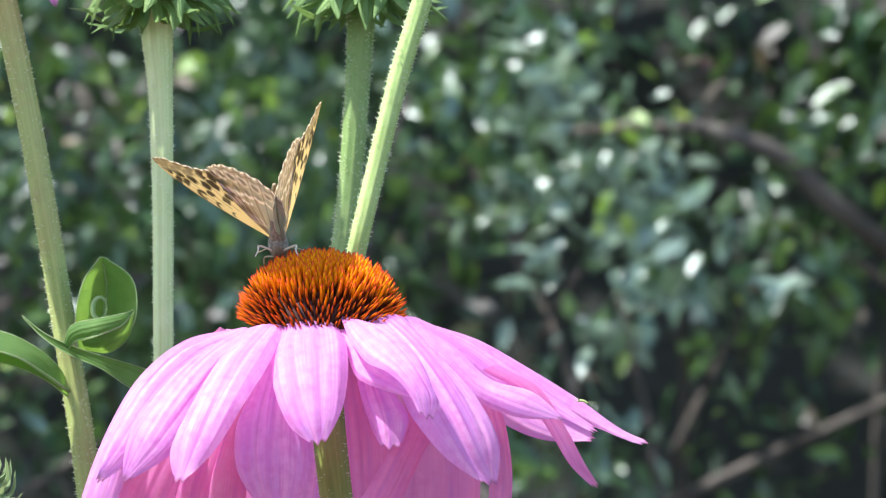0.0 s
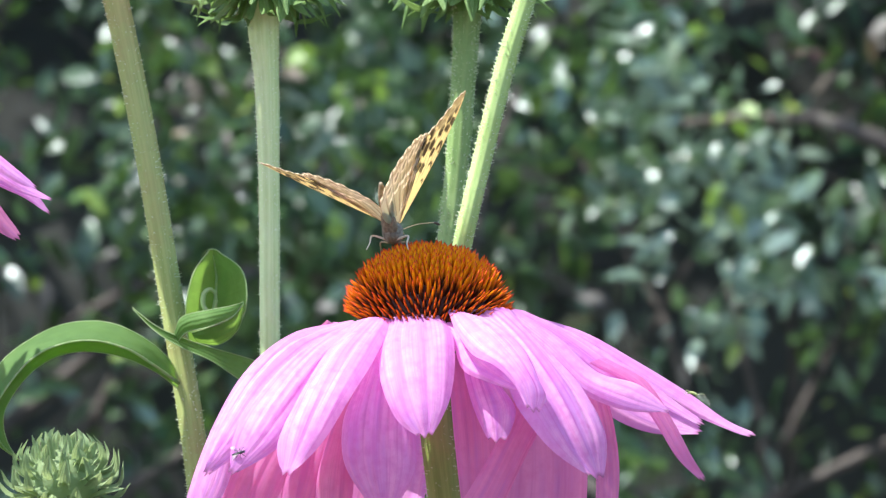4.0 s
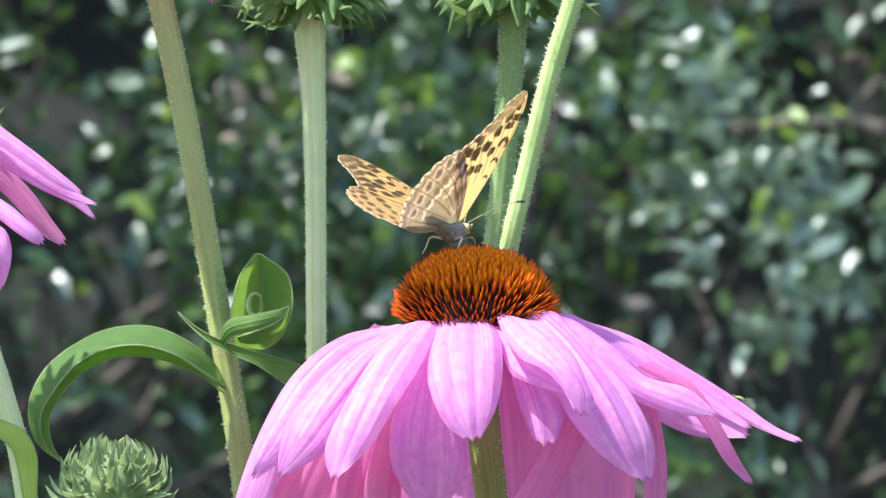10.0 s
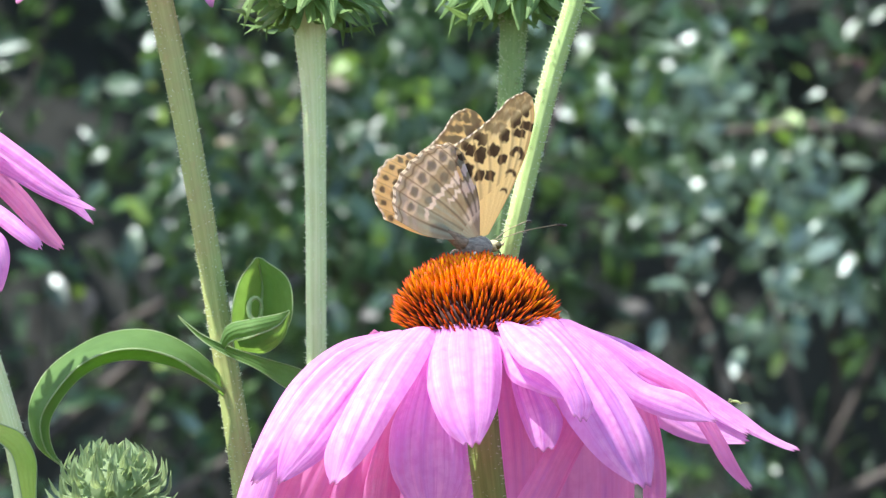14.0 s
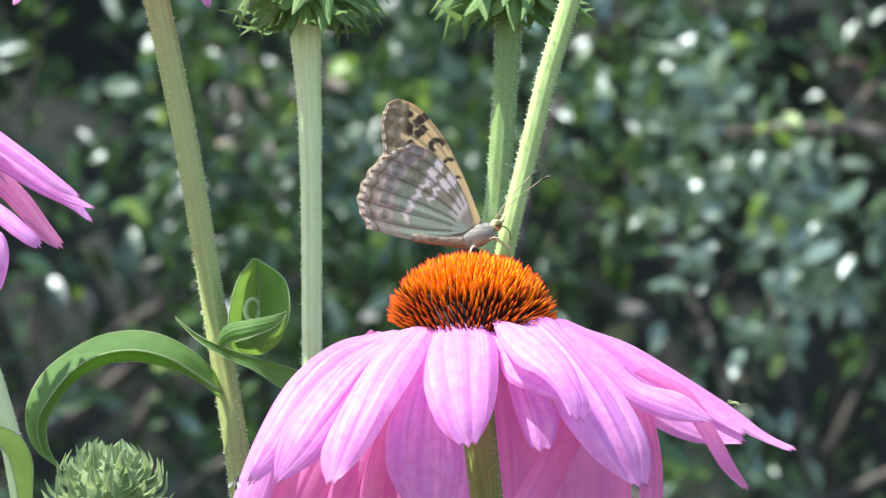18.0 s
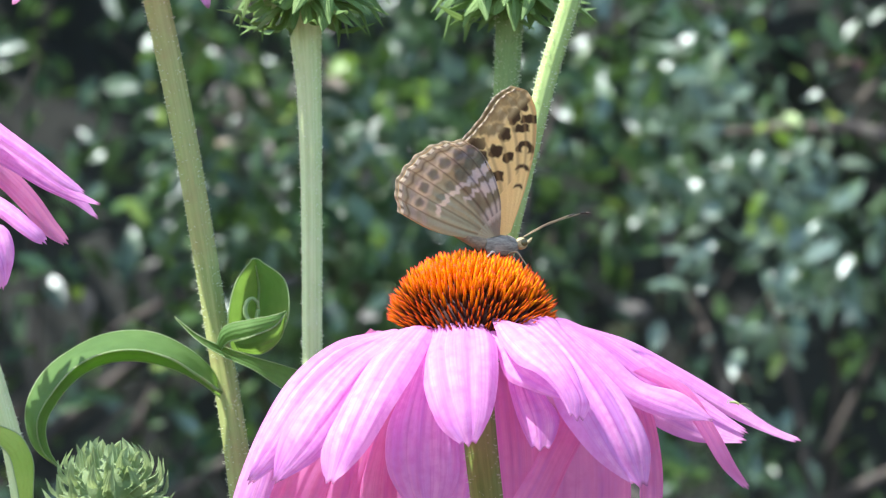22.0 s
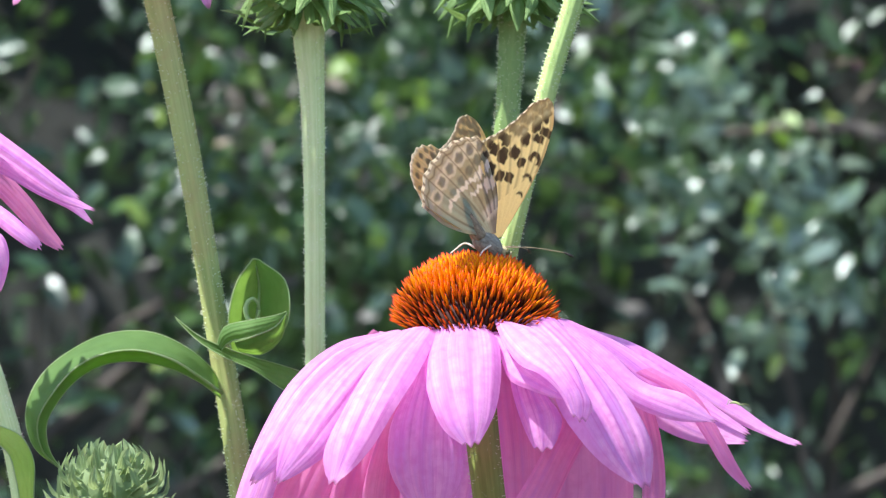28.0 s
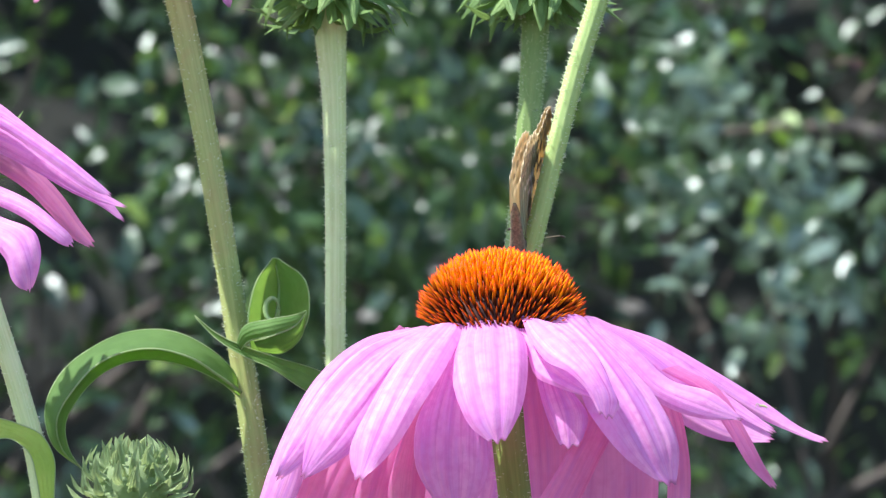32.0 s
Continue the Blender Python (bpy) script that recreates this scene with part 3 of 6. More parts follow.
    ray("right_big", ((898, 572, -10), (960, 640, -22), (1004, 735, -29), (1056, 812, -31), (1122, 864, -31)), ((986, 566, -8), (1050, 635, -17), (1118, 712, -22), (1154, 790, -26), (1150, 862, -28)), 8.0, pleat=0.05)
    ray("right_two", ((950, 566, -5), (1030, 640, -10), (1110, 712, -13), (1180, 742, -15), (1256, 750, -16)), ((1000, 572, -3), (1080, 622, -7), (1140, 676, -11), (1208, 698, -14), (1266, 744, -16)), 9.0)
    ray("right_three", ((970, 566, 0), (1060, 620, -1), (1150, 690, -3), (1240, 732, -4), (1318, 772, -5)), ((1010, 570, 2), (1090, 605, 2), (1180, 660, 0), (1266, 722, -2), (1324, 764, -4)), 18.0)
    ray("right_long", ((990, 574, 7), (1110, 634, 9), (1210, 696, 8), (1300, 748, 6), (1360, 776, 4), (1398, 793, 3)), ((1024, 578, 9), (1102, 602, 12), (1200, 654, 11), (1300, 716, 9), (1366, 764, 6), (1418, 788, 4)), 10.0)
    ray("right_back", ((1010, 600, 8), (1100, 690, 11), (1156, 750, 10), (1220, 778, 8), (1312, 788, 6)), ((1050, 596, 9), (1150, 650, 13), (1230, 710, 13), (1290, 752, 10), (1322, 776, 8)), 11.0)
    ray("right_hang", ((1120, 660, -4), (1190, 700, -7), (1240, 770, -9), (1280, 834, -9), (1316, 868, -8)), ((1150, 650, -4), (1220, 690, -7), (1274, 772, -9), (1308, 836, -9), (1328, 866, -8)), 12.0, material=PINK_DEEP)
    # under and behind
    ray("under_one", ((872, 600, -4), (874, 700, -10), (882, 800, -13), (896, 930, -13)), ((915, 600, -4), (948, 700, -10), (966, 800, -13), (956, 930, -13)), 13.0, material=PINK_DEEP)
    ray("under_two", ((896, 600, -8), (902, 690, -19), (924, 760, -24), (942, 800, -26)), ((930, 600, -8), (962, 690, -19), (990, 745, -24), (976, 796, -26)), 14.0)
    ray("under_strip", ((960, 640, -6), (985, 730, -16), (950, 810, -19), (880, 930, -18)), ((1010, 650, -6), (1040, 750, -17), (1005, 830, -20), (950, 950, -18)), 15.0, material=PINK_DEEP)
    ray("under_broad", ((930, 600, 6), (945, 720, 11), (935, 830, 12), (920, 980, 12)), ((1030, 600, 6), (1090, 720, 10), (1116, 830, 12), (1110, 980, 12)), 16.0, material=PINK_DEEP)
    ray("under_far", ((1040, 620, 5), (1110, 720, 7), (1130, 820, 7), (1130, 960, 5)), ((1070, 610, 5), (1146, 710, 7), (1172, 820, 7), (1168, 960, 5)), 17.0, material=PINK_DEEP)
    ray("under_left", ((650, 620, -2), (545, 760, -10), (468, 882, -14), (450, 950, -14)), ((710, 620, -2), (626, 770, -12), (574, 882, -16), (540, 960, -16)), 19.0, material=PINK_DEEP)
    ray("under_middle", ((690, 630, -3), (610, 800, -13), (574, 882, -16), (572, 960, -16)), ((740, 630, -3), (668, 790, -15), (644, 882, -18), (616, 960, -18)), 20.0, material=PINK_DEEP)
    ray("under_near", ((710, 640, -4), (660, 780, -15), (632, 882, -18), (636, 960, -18)), ((760, 640, -4), (704, 790, -17), (700, 882, -20), (690, 970, -20)), 21.0, material=PINK_DEEP)
    for k, (a, b, y, w) in enumerate(((660, 900, -.010, 110), (600, 930, -.012, 120), (540, 960, .000, 120), (690, 960, .014, 130), (600, 980, .028, 130),
                                      (780, 990, .040, 130), (880, 990, .046, 130), (560, 960, .020, 120))):
        r0 = c + Vector(((a - 836) * UNIT * 0.55, y * 0.4 + .006, -0.003))
        tip = W(a, b, y)
        mid = r0.lerp(tip, 0.42) + Vector(((a - 836) * UNIT * 0.06, y * 0.3, 0.002))
        petal(flower, [r0, mid, tip], [40, w * 0.85, w, w * 0.85, 36], (1, 0, 0.1 * (k % 3 - 1)), 20.0 + k, PINK_DEEP if k < 4 else PINK)
    return flower, P


def side_flower(name, centre, base, rng, tips, label, blades):
    """A coneflower at the edge of the view: its cone, a ring of petals and its stem."""
    fl = thing(name, base, label, "flower", "coneflowers")
    stem = [centre + Vector((0, 0, -0.002)), centre.lerp(base, 0.3) + Vector((0.004, 0, 0)), Vector(base)]
    part("stem", tube(stem, [0.004, 0.0036, 0.005], 14, 24, 0.05), STEM_OLIVE, fl)
    cone(fl, centre, 0.016, 0.014, (0, 0, 0), 420, rng, 120)
    for k, (one, two) in enumerate(blades):
        blade(fl, [rail(*one), rail(*two)], 40.0 + k, PINK_DEEP if k == 3 else PINK)
    for k, (tip, w, side) in enumerate(tips):
        d = tip - centre
        flat = Vector((d.x, d.y, 0)).normalized()
        root = centre + flat * 0.013
        mid = root.lerp(tip, 0.5) + Vector((0, 0, (0.01 if side else 0.22) * d.length))
        petal(fl, [root, mid, tip], [40, w * 0.9, w, w * 0.8, w * 0.25], side if side else flat.cross(Vector((0, 0, 1))), 30.0 + k, PINK_DEEP if k % 3 == 1 else PINK)
    return fl


def ring_tips(centre, rng, count, reach, drop, skip=()):
    tips = []
    for k in range(count):
        a = 2 * math.pi * k / count + rng.gauss(0, 0.08)
        if any(abs((a - s + math.pi) % (2 * math.pi) - math.pi) < 0.45 for s in skip):
            continue
        r = reach * rng.uniform(0.85, 1.05)
        tips.append((centre + Vector((math.cos(a) * r, math.sin(a) * r, -drop * rng.uniform(0.8, 1.2))), rng.uniform(80, 110), None))
    return tips


# ---- green buds ----
def bract_shape(root, out, up, length, width, curl, rng):
    bow = rng.uniform(-0.22, 0.20)
    mid = root + out * (length * 0.55) + up * (length * bow)
    tip = root + out * (length * 0.95) + up * (length * (curl - bow * 0.8)) + out.cross(up) * (length * rng.gauss(0, 0.12))
    return ribbon([root, mid, tip], [width * 0.8, width, width * 0.8, width * 0.1], out.cross(up) + Vector((rng.gauss(0, 0.15), 0, rng.gauss(0, 0.15))),
                  7, 4, 0.35, 0, 0, 0, 0, 0, 0.25)


def bud(parent, centre, r, rings, rng, broad=(0.22, 0.32), core=0.72, material=None):
    """A green flower bud: a core and rings of curling bracts. rings: height, count, length, rise, curl."""
    part("bud_core", ball(centre, r * core, r * core, r * core * 0.86, 20, 12), material or BRACT, parent)
    for z, count, length, rise, curl in rings:
        for k in range(count):
            a = 2 * math.pi * (k + rng.uniform(-0.25, 0.25)) / count
            o = Vector((math.cos(a), math.sin(a), 0))
            rr = r * (core + 0.08) * math.sqrt(max(0.02, 1 - z * z))
            root = centre + o * rr * 0.92 + Vector((0, 0, z * r * (core * 0.86 + 0.04)))
            out = (o + Vector((0, 0, rise + rng.gauss(0, 0.08)))).normalized()
            up = Vector((0, 0, 1)) - out * out.z
            up.normalize()
            part("bract", bract_shape(root, out, up, length * rng.uniform(0.8, 1.15), length * rng.uniform(*broad), curl + rng.gauss(0, 0.12), rng), material or BRACT, parent)


def plant(name, base, label):
    b = Vector(base)
    b.z = 0
    return thing(name, b, label, "plant", "bud stems")


def stemmed(parent, pts, radii, material, rng, count=420, length=0.00075, span=(0, 0.45), label=""):
    st = part("stem", tube(pts, radii, 36, 44, 0.036, 9), material, parent, label)
    tagged(part("stem_hairs", hairs(pts, radii, count, length, rng, span), HAIR, st), kind="stuff")
    return st


HANG = ((-0.8, 10, 0.0100, -1.3, 0.10), (-0.66, 17, 0.0135, -0.75, 0.12), (-0.35, 20, 0.0145, -0.35, -0.10), (0.0, 16, 0.0135, 0.0, -0.05), (0.4, 12, 0.011, 0.6, 0.3), (0.7, 8, 0.009, 1.4, 0.4))
RISE = ((-0.70, 8, 0.0074, -0.15, 0.15), (-0.45, 10, 0.0072, 0.0, 0.25), (-0.18, 12, 0.0066, 0.18, 0.40), (0.06, 13, 0.0056, 0.45, 0.45), (0.28, 13, 0.0050, 0.75, 0.40), (0.48, 12, 0.0047, 1.15, 0.35),
        (0.66, 10, 0.0045, 1.8, 0.30), (0.82, 8, 0.0044, 2.8, 0.2), (0.95, 5, 0.0042, 4.5, 0.1))


def left_stem():
    rng = random.Random(21)
    y = 0.06
    base = W(470, 441, y)
    p = plant("leafy_stem", base, "tall hairy olive stem carrying a pink coneflower and curled leaves")
    pts = [W(240, -150, y), W(276, 0, y), W(322, 220, y), W(360, 440, y), W(386, 600, y), W(412, 760, y), W(430, 900, y), Vector((base.x, y, 0))]
    k = (FAR + y) / FAR * UNIT
    stemmed(p, pts, [22 * k, 22.5 * k, 21.5 * k, 21 * k, 21 * k, 22 * k, 22 * k, 30 * k], STEM_OLIVE, rng, 1500, 0.0008, (0, 0.86))
    # arching leaf, folded along its midrib
    top = rail((390, 688, 60), (372, 652, 56), (330, 614, 54), (268, 586, 54), (190, 590, 54), (124, 622, 52), (70, 668, 50), (43, 728, 48), (54, 786, 49), (112, 836, 52))
    rib = rail((390, 696, 58), (346, 664, 50), (296, 634, 44), (240, 620, 42), (190, 624, 41), (138, 646, 40), (92, 694, 40), (64, 746, 42), (72, 796, 46), (112, 836, 52))
    low = rail((390, 706, 58), (350, 676, 53), (296, 652, 49), (240, 643, 47), (186, 648, 46), (140, 668, 45), (100, 708, 45), (79, 752, 47), (88, 804, 50), (112, 837, 52))
    a = loft([top, rib, low], 60, 16, 0.0, 0, 2.0, 0, True, 0.06)
    lf = part("leaf", a, LEAF, p, "long arching green leaf folded along its pale midrib")
    part("midrib", tube([q + Vector((0, -0.0003, 0)) for q in rib], [0.0004, 0.00022, 0.0002, 0.00014], 6, 50), LEAF_EDGE, lf)
    margin(a, 16, 0.00015, lf)
    # leaf curled into a cup
    b = loft([rail((408, 628, 50), (402, 560, 46), (416, 500, 48), (444, 459, 52)), rail((448, 622, 56), (462, 560, 60), (460, 500, 58), (450, 459, 54)),
              rail((478, 618, 50), (508, 562, 46), (502, 498, 48), (456, 460, 52))], 26, 18, 0, 0, 3.0, 0, False, 0.01)
    round_leaf = part("leaf", b, LEAF, p, "rounded green leaf curled into a cup")
    margin(b, 18, 0.00017, round_leaf)
    vein = rail((444, 600, 54), (452, 556, 56), (456, 510, 56), (450, 470, 54))
    part("midrib", tube(vein, [0.0004, 0.0003, 0.00015], 6, 16), LEAF_EDGE, round_leaf)
    b2 = loft([rail((380, 612, 44), (396, 578, 38), (438, 567, 34), (476, 560, 36), (504, 552, 42)), rail((386, 624, 44), (406, 604, 36), (442, 596, 32), (480, 580, 35), (504, 553, 42))], 22, 10, 0.25, 0, 4.0)
    margin(b2, 10, 0.00014, part("leaf_fold", b2, LEAF, p, "folded front lip of the curled leaf"))
    b3 = loft([rail((412, 606, 46), (446, 596, 42), (482, 580, 42), (504, 556, 44)), rail((424, 624, 48), (462, 626, 46), (494, 600, 46), (504, 556, 45))], 20, 10, 0.2, 0, 5.0)
    margin(b3, 10, 0.00014, part("leaf_fold", b3, LEAF, p))
    lp = [W(444 + 12 * math.cos(t / 8 * 6.28), 538 - 20 * math.sin(t / 8 * 6.28), y - .012 - .0005 * t) for t in range(9)]
    part("leaf_roll", tube(lp, [0.0003, 0.0006, 0.0003], 8, 30), LEAF_EDGE, p, "pale rolled leaf tip")
    # narrow leaf that crosses the stem
    c = loft([rail((307, 561, 46), (346, 592, 44), (398, 616, 42), (446, 632, 44), (520, 654, 52), (600, 690, 62)),
              rail((309, 565, 46), (346, 602, 44), (394, 632, 42), (440, 652, 42), (500, 690, 48), (600, 722, 60))], 30, 10, -0.12, 0, 6.0)
    margin(c, 10, 0.00012, part("leaf", c, LEAF, p, "narrow pointed leaf crossing the stem"))
    # its flower head, above
    centre = W(226, -190, y)
    cone(p, centre, 0.016, 0.014, (0, 0, 0), 300, rng, 60)
    for k_, (tip, w, side) in enumerate(ring_tips(centre, rng, 13, 0.034, 0.020)):
        d = tip - centre
        flat = Vector((d.x, d.y, 0)).normalized()
        root = centre + flat * 0.013
        petal(p, [root, root.lerp(tip, 0.5) + Vector((0, 0, 0.006)), tip], [40, w * 0.9, w, w * 0.8, w * 0.25], flat.cross(Vector((0, 0, 1))), 50.0 + k_)
    return p


def bud_stem_one():
    rng = random.Random(22)
    y = 0.085
    base = W(560, 441, y)
    p = plant("bud_stem", base, "straight pale green hairy stem with a spiky green flower bud")
    k = (FAR + y) / FAR * UNIT
    pts = [W(539, -30, y), W(539, 30, y), W(546, 150, y), W(550, 320, y), W(552, 620, y), W(556, 900, y), Vector((base.x, y, 0))]
    stemmed(p, pts, [33 * k, 29 * k, 21.5 * k, 18.5 * k, 17.5 * k, 18 * k, 26 * k], STEM_PALE, rng, 1500, 0.0008, (0.02, 0.8))
    bud(p, W(538, -46, y), 0.0100, HANG, rng)
    return p


def bud_stem_two():
    rng = random.Random(23)
    y = 0.095
    base = W(840, 441, y)
    p = plant("bud_stem", base, "green hairy stem with a spiky green flower bud, behind the cone")
    k = (FAR + y) / FAR * UNIT
    pts = [W(903, -30, y), W(900, 40, y), W(894, 150, y), W(879, 340, y), W(863, 480, y), W(848, 900, y), Vector((base.x, y, 0))]
    stemmed(p, pts, [27 * k, 24 * k, 21.5 * k, 20.5 * k, 20.5 * k, 21 * k, 27 * k], STEM_GREEN, rng, 1500, 0.0008, (0.02, 0.7))
    bud(p, W(900, -56, y), 0.0098, HANG, rng)
    return p


def slant_stem():
    rng = random.Random(24)
    y = 0.03
    base = W(800, 441, 0.07)
    p = plant("slanting_stem", base, "slanting bright lime-green hairy stem")
    k = (FAR + y) / FAR * UNIT
    pts = [W(1084, -260, y), W(1039, -120, y), W(1006, 0, y), W(972, 110, y), W(932, 270, y), W(892, 440, y), W(868, 620, y + .025), W(850, 900, y + .04), Vector((base.x, y + .04, 0))]
    stemmed(p, pts, [16.5 * k, 16.5 * k, 17.5 * k, 17.5 * k, 17 * k, 17 * k, 17 * k, 18 * k, 26 * k], STEM_LIME, rng, 1600, 0.0008, (0.05, 0.8))
    bud(p, W(1096, -290, y), 0.010, HANG, rng)
    return p


def low_bud():
    rng = random.Random(25)
    y = -0.06
    base = W(215, 441, y)
    p = plant("low_bud_stem", base, "round spiky green coneflower bud on a short stem")
    pts = [W(200, 880, y), W(206, 1100, y), W(215, 1700, y), Vector((base.x, y, 0))]
    stemmed(p, pts, [0.003, 0.003, 0.0035, 0.004], STEM_PALE, rng, 120, 0.0006, (0, 0.4))
    bud(p, W(193, 856, y), 0.0104, RISE, rng, (0.42, 0.58), 0.70, BRACT_GREY)
    return p


def edge_stem():
    rng = random.Random(26)
    y = 0.02
    base = W(90, 441, y)
    p = plant("edge_stem", base, "pale green hairy stem with a bright drooping leaf")
    k = UNIT
    pts = [W(-150, 240, y), W(-52, 540, y), W(-4, 690, y), W(26, 800, y), W(42, 900, y), W(70, 1300, y), Vector((base.x, y, 0))]
    stemmed(p, pts, [17 * k, 18 * k, 19 * k, 20 * k, 20 * k, 22 * k, 28 * k], STEM_PALE, rng, 500, 0.0007, (0, 0.6))
    a = loft([rail((-60, 738, 14), (-6, 752, 8), (36, 774, 5), (56, 812, 4), (58, 866, 5), (52, 940, 8)), rail((-60, 780, 12), (-10, 784, 4), (14, 806, 2), (26, 846, 2), (34, 890, 4), (48, 945, 8))],
             24, 12, -0.15, 0, 1.0, 0, False, 0.03)
    margin(a, 12, 0.00014, part("leaf", a, LEAF_BRIGHT, p, "sunlit bright green drooping leaf"))
    bud(p, W(-156, 210, y), 0.009, HANG, rng)
    return p


FLOWER, PETALS = main_flower()
rng_ = random.Random(8)
centre_ = W(-250, 158, 0.0)
blades_ = [(((-170, 150, 0), (-60, 192, -4), (0, 240, -6), (60, 285, -8), (106, 322, -9), (134, 346, -9)), ((-180, 190, 0), (-60, 235, -6), (0, 272, -9), (60, 312, -11), (110, 346, -11), (136, 356, -10))),
           (((-180, 180, 3), (-60, 225, 1), (0, 262, 0), (70, 308, -2), (120, 346, -3), (163, 370, -3)), ((-190, 220, 3), (-60, 262, -1), (0, 296, -3), (60, 336, -4), (112, 362, -4), (160, 376, -4))),
           (((-180, 200, 5), (-60, 240, 4), (0, 280, 3), (80, 334, 2), (138, 366, 1), (160, 394, 1)), ((-190, 230, 5), (-60, 280, 3), (0, 310, 2), (60, 344, 1), (122, 374, 0), (157, 400, 0))),
           (((-190, 220, 8), (-60, 262, 10), (0, 300, 10), (50, 350, 9), (88, 405, 8), (109, 434, 7)), ((-200, 250, 8), (-80, 300, 8), (-10, 345, 8), (28, 384, 7), (68, 428, 6), (102, 448, 6))),
           (((-190, 290, -12), (-80, 330, -16), (0, 367, -20), (42, 400, -22), (64, 422, -22), (71, 438, -22)), ((-200, 330, -12), (-80, 366, -17), (-10, 398, -22), (22, 422, -24), (48, 440, -24), (62, 446, -23))),
           (((-180, 340, -22), (-60, 390, -26), (2, 420, -29), (12, 452, -30), (6, 500, -30), (-4, 522, -30)), ((-200, 370, -22), (-90, 430, -27), (-50, 470, -31), (-40, 500, -32), (-26, 518, -32), (-14, 524, -31)))]
tips_ = ring_tips(centre_, rng_, 14, 0.042, 0.034, (0.0, -0.5, 0.5, -1.0, 1.0))
base_ = W(-150, 441, 0.0)
base_.z = 0
LEFT_FLOWER = side_flower("coneflower", centre_, base_, rng_, tips_, "pink coneflower with narrow drooping petals", blades_)
LEFT_STEM = left_stem()
BUD_ONE = bud_stem_one()
BUD_TWO = bud_stem_two()
SLANT = slant_stem()
LOW_BUD = low_bud()
EDGE = edge_stem()


# ---- the butterfly ----
def tint(c, colour, f):
    """The colours c laid over by a colour (or colours) where f is 1."""
    f = np.clip(f, 0.0, 1.0)[..., None]
    return c * (1 - f) + np.asarray(colour, dtype=float) * f


def ramp_up(x, a, b):
    t = np.clip((x - a) / (b - a), 0.0, 1.0)
    return t * t * (3 - 2 * t)


def spot_in(d, r, edge=0.34):
    """1 inside a mark of radius r, fading over its edge (mm)."""
    return np.clip((r - d) / edge + 0.5, 0.0, 1.0)


def ragged(x, y, much):
    """Wing points moved about a little, so that marks get uneven outlines."""
    return (x + much * 0.5 * (np.sin(1.9 * x + 2.3 * y) + np.sin(3.7 * y - 1.3 * x + 1)),
            y + much * 0.5 * (np.sin(2.1 * y - 1.7 * x + 2) + np.sin(3.3 * x + 1.1 * y)))


def coons(lead, trail, margin, nu, nv):
    a, b, c = curve([(*p, 0) for p in lead], nu), curve([(*p, 0) for p in trail], nu), curve([(*p, 0) for p in margin], nv)
    grid = []
    for i in range(nu + 1):
        u = i / nu
        row = []
        for j in range(nv + 1):
            v = j / nv
            row.append(a[i] * (1 - v) + b[i] * v + (c[j] - (a[nu] * (1 - v) + b[nu] * v)) * u ** 1.3)
        grid.append(row)
    return grid


def at_grid(grid, u, v):
    return grid[min(int(u * (len(grid) - 1)), len(grid) - 1)][min(int(v * (len(grid[0]) - 1)), len(grid[0]) - 1)]


FORE_SPOTS = [(0.90, 0.12, 0.9, 0.7), (0.90, 0.27, 0.9, 0.7), (0.905, 0.42, 0.9, 0.7), (0.91, 0.57, 0.9, 0.7), (0.91, 0.72, 0.9, 0.7), (0.91, 0.88, 0.9, 0.7),
              (0.80, 0.20, 0.9, 0.9), (0.80, 0.36, 0.95, 0.9), (0.80, 0.51, 1.0, 1.0), (0.80, 0.66, 1.15, 1.1), (0.81, 0.81, 1.15, 1.1), (0.80, 0.94, 0.9, 0.9),
              (0.77, 0.06, 1.9, 0.8), (0.69, 0.12, 1.5, 1.1), (0.66, 0.27, 1.6, 1.2), (0.61, 0.41, 1.3, 1.1), (0.59, 0.56, 1.2, 1.3), (0.66, 0.71, 1.5, 1.3), (0.62, 0.88, 1.4, 1.2),
              (0.53, 0.10, 0.8, 1.8), (0.53, 0.24, 0.8, 1.5), (0.46, 0.45, 1.0, 1.0), (0.42, 0.62, 1.0, 1.1), (0.50, 0.76, 1.1, 1.1), (0.72, 0.44, 0.9, 1.0)]


FORE_VEINS = (0.05, 0.18, 0.315, 0.465, 0.615, 0.765, 0.9)
HIND_VEINS = (0.02, 0.14, 0.285, 0.435, 0.585, 0.735, 0.88)


def veins(u, v, places, scale, width, start=0.3):
    d = np.zeros_like(u)
    for vv in places:
        d = np.maximum(d, spot_in(np.abs(v - vv) * scale * u, width, 0.2) * (u > start))
    return d


def blotches(x, y, spots, grow, power=3.2):
    """Squarish dark marks that lie slantwise between the veins."""
    rx, ry = ragged(x, y, 0.30)
    d = np.zeros_like(x)
    for q, ru, rv in spots:
        ex, ey = rx - q.x, ry - q.y
        fx, fy = ex * 0.85 + ey * 0.53, ey * 0.85 - ex * 0.53
        w = (np.abs(fx / ru) ** power + np.abs(fy / rv) ** power) ** (1 / power) * min(ru, rv)
        d = np.maximum(d, spot_in(w, min(ru, rv) * grow))
    return d


def cell_rings(x, y, grid, grow):
    """The open ring and the two bows in the forewing's cell."""
    rx, ry = ragged(x, y, 0.15)
    d = np.zeros_like(x)
    for uu, vv, r, cut, w in ((0.385, 0.20, 1.45, -0.45, 0.52), (0.285, 0.22, 1.35, 0.25, 0.34), (0.20, 0.25, 1.0, 0.35, 0.24)):
        q = at_grid(grid, uu, vv)
        ex, ey = rx - q.x, ry - q.y
        d = np.maximum(d, spot_in(np.abs(np.hypot(ex, ey) - r), w * grow) * spot_in(-(ex * 0.80 + ey * 0.60), -r * cut, 0.5))
    return d


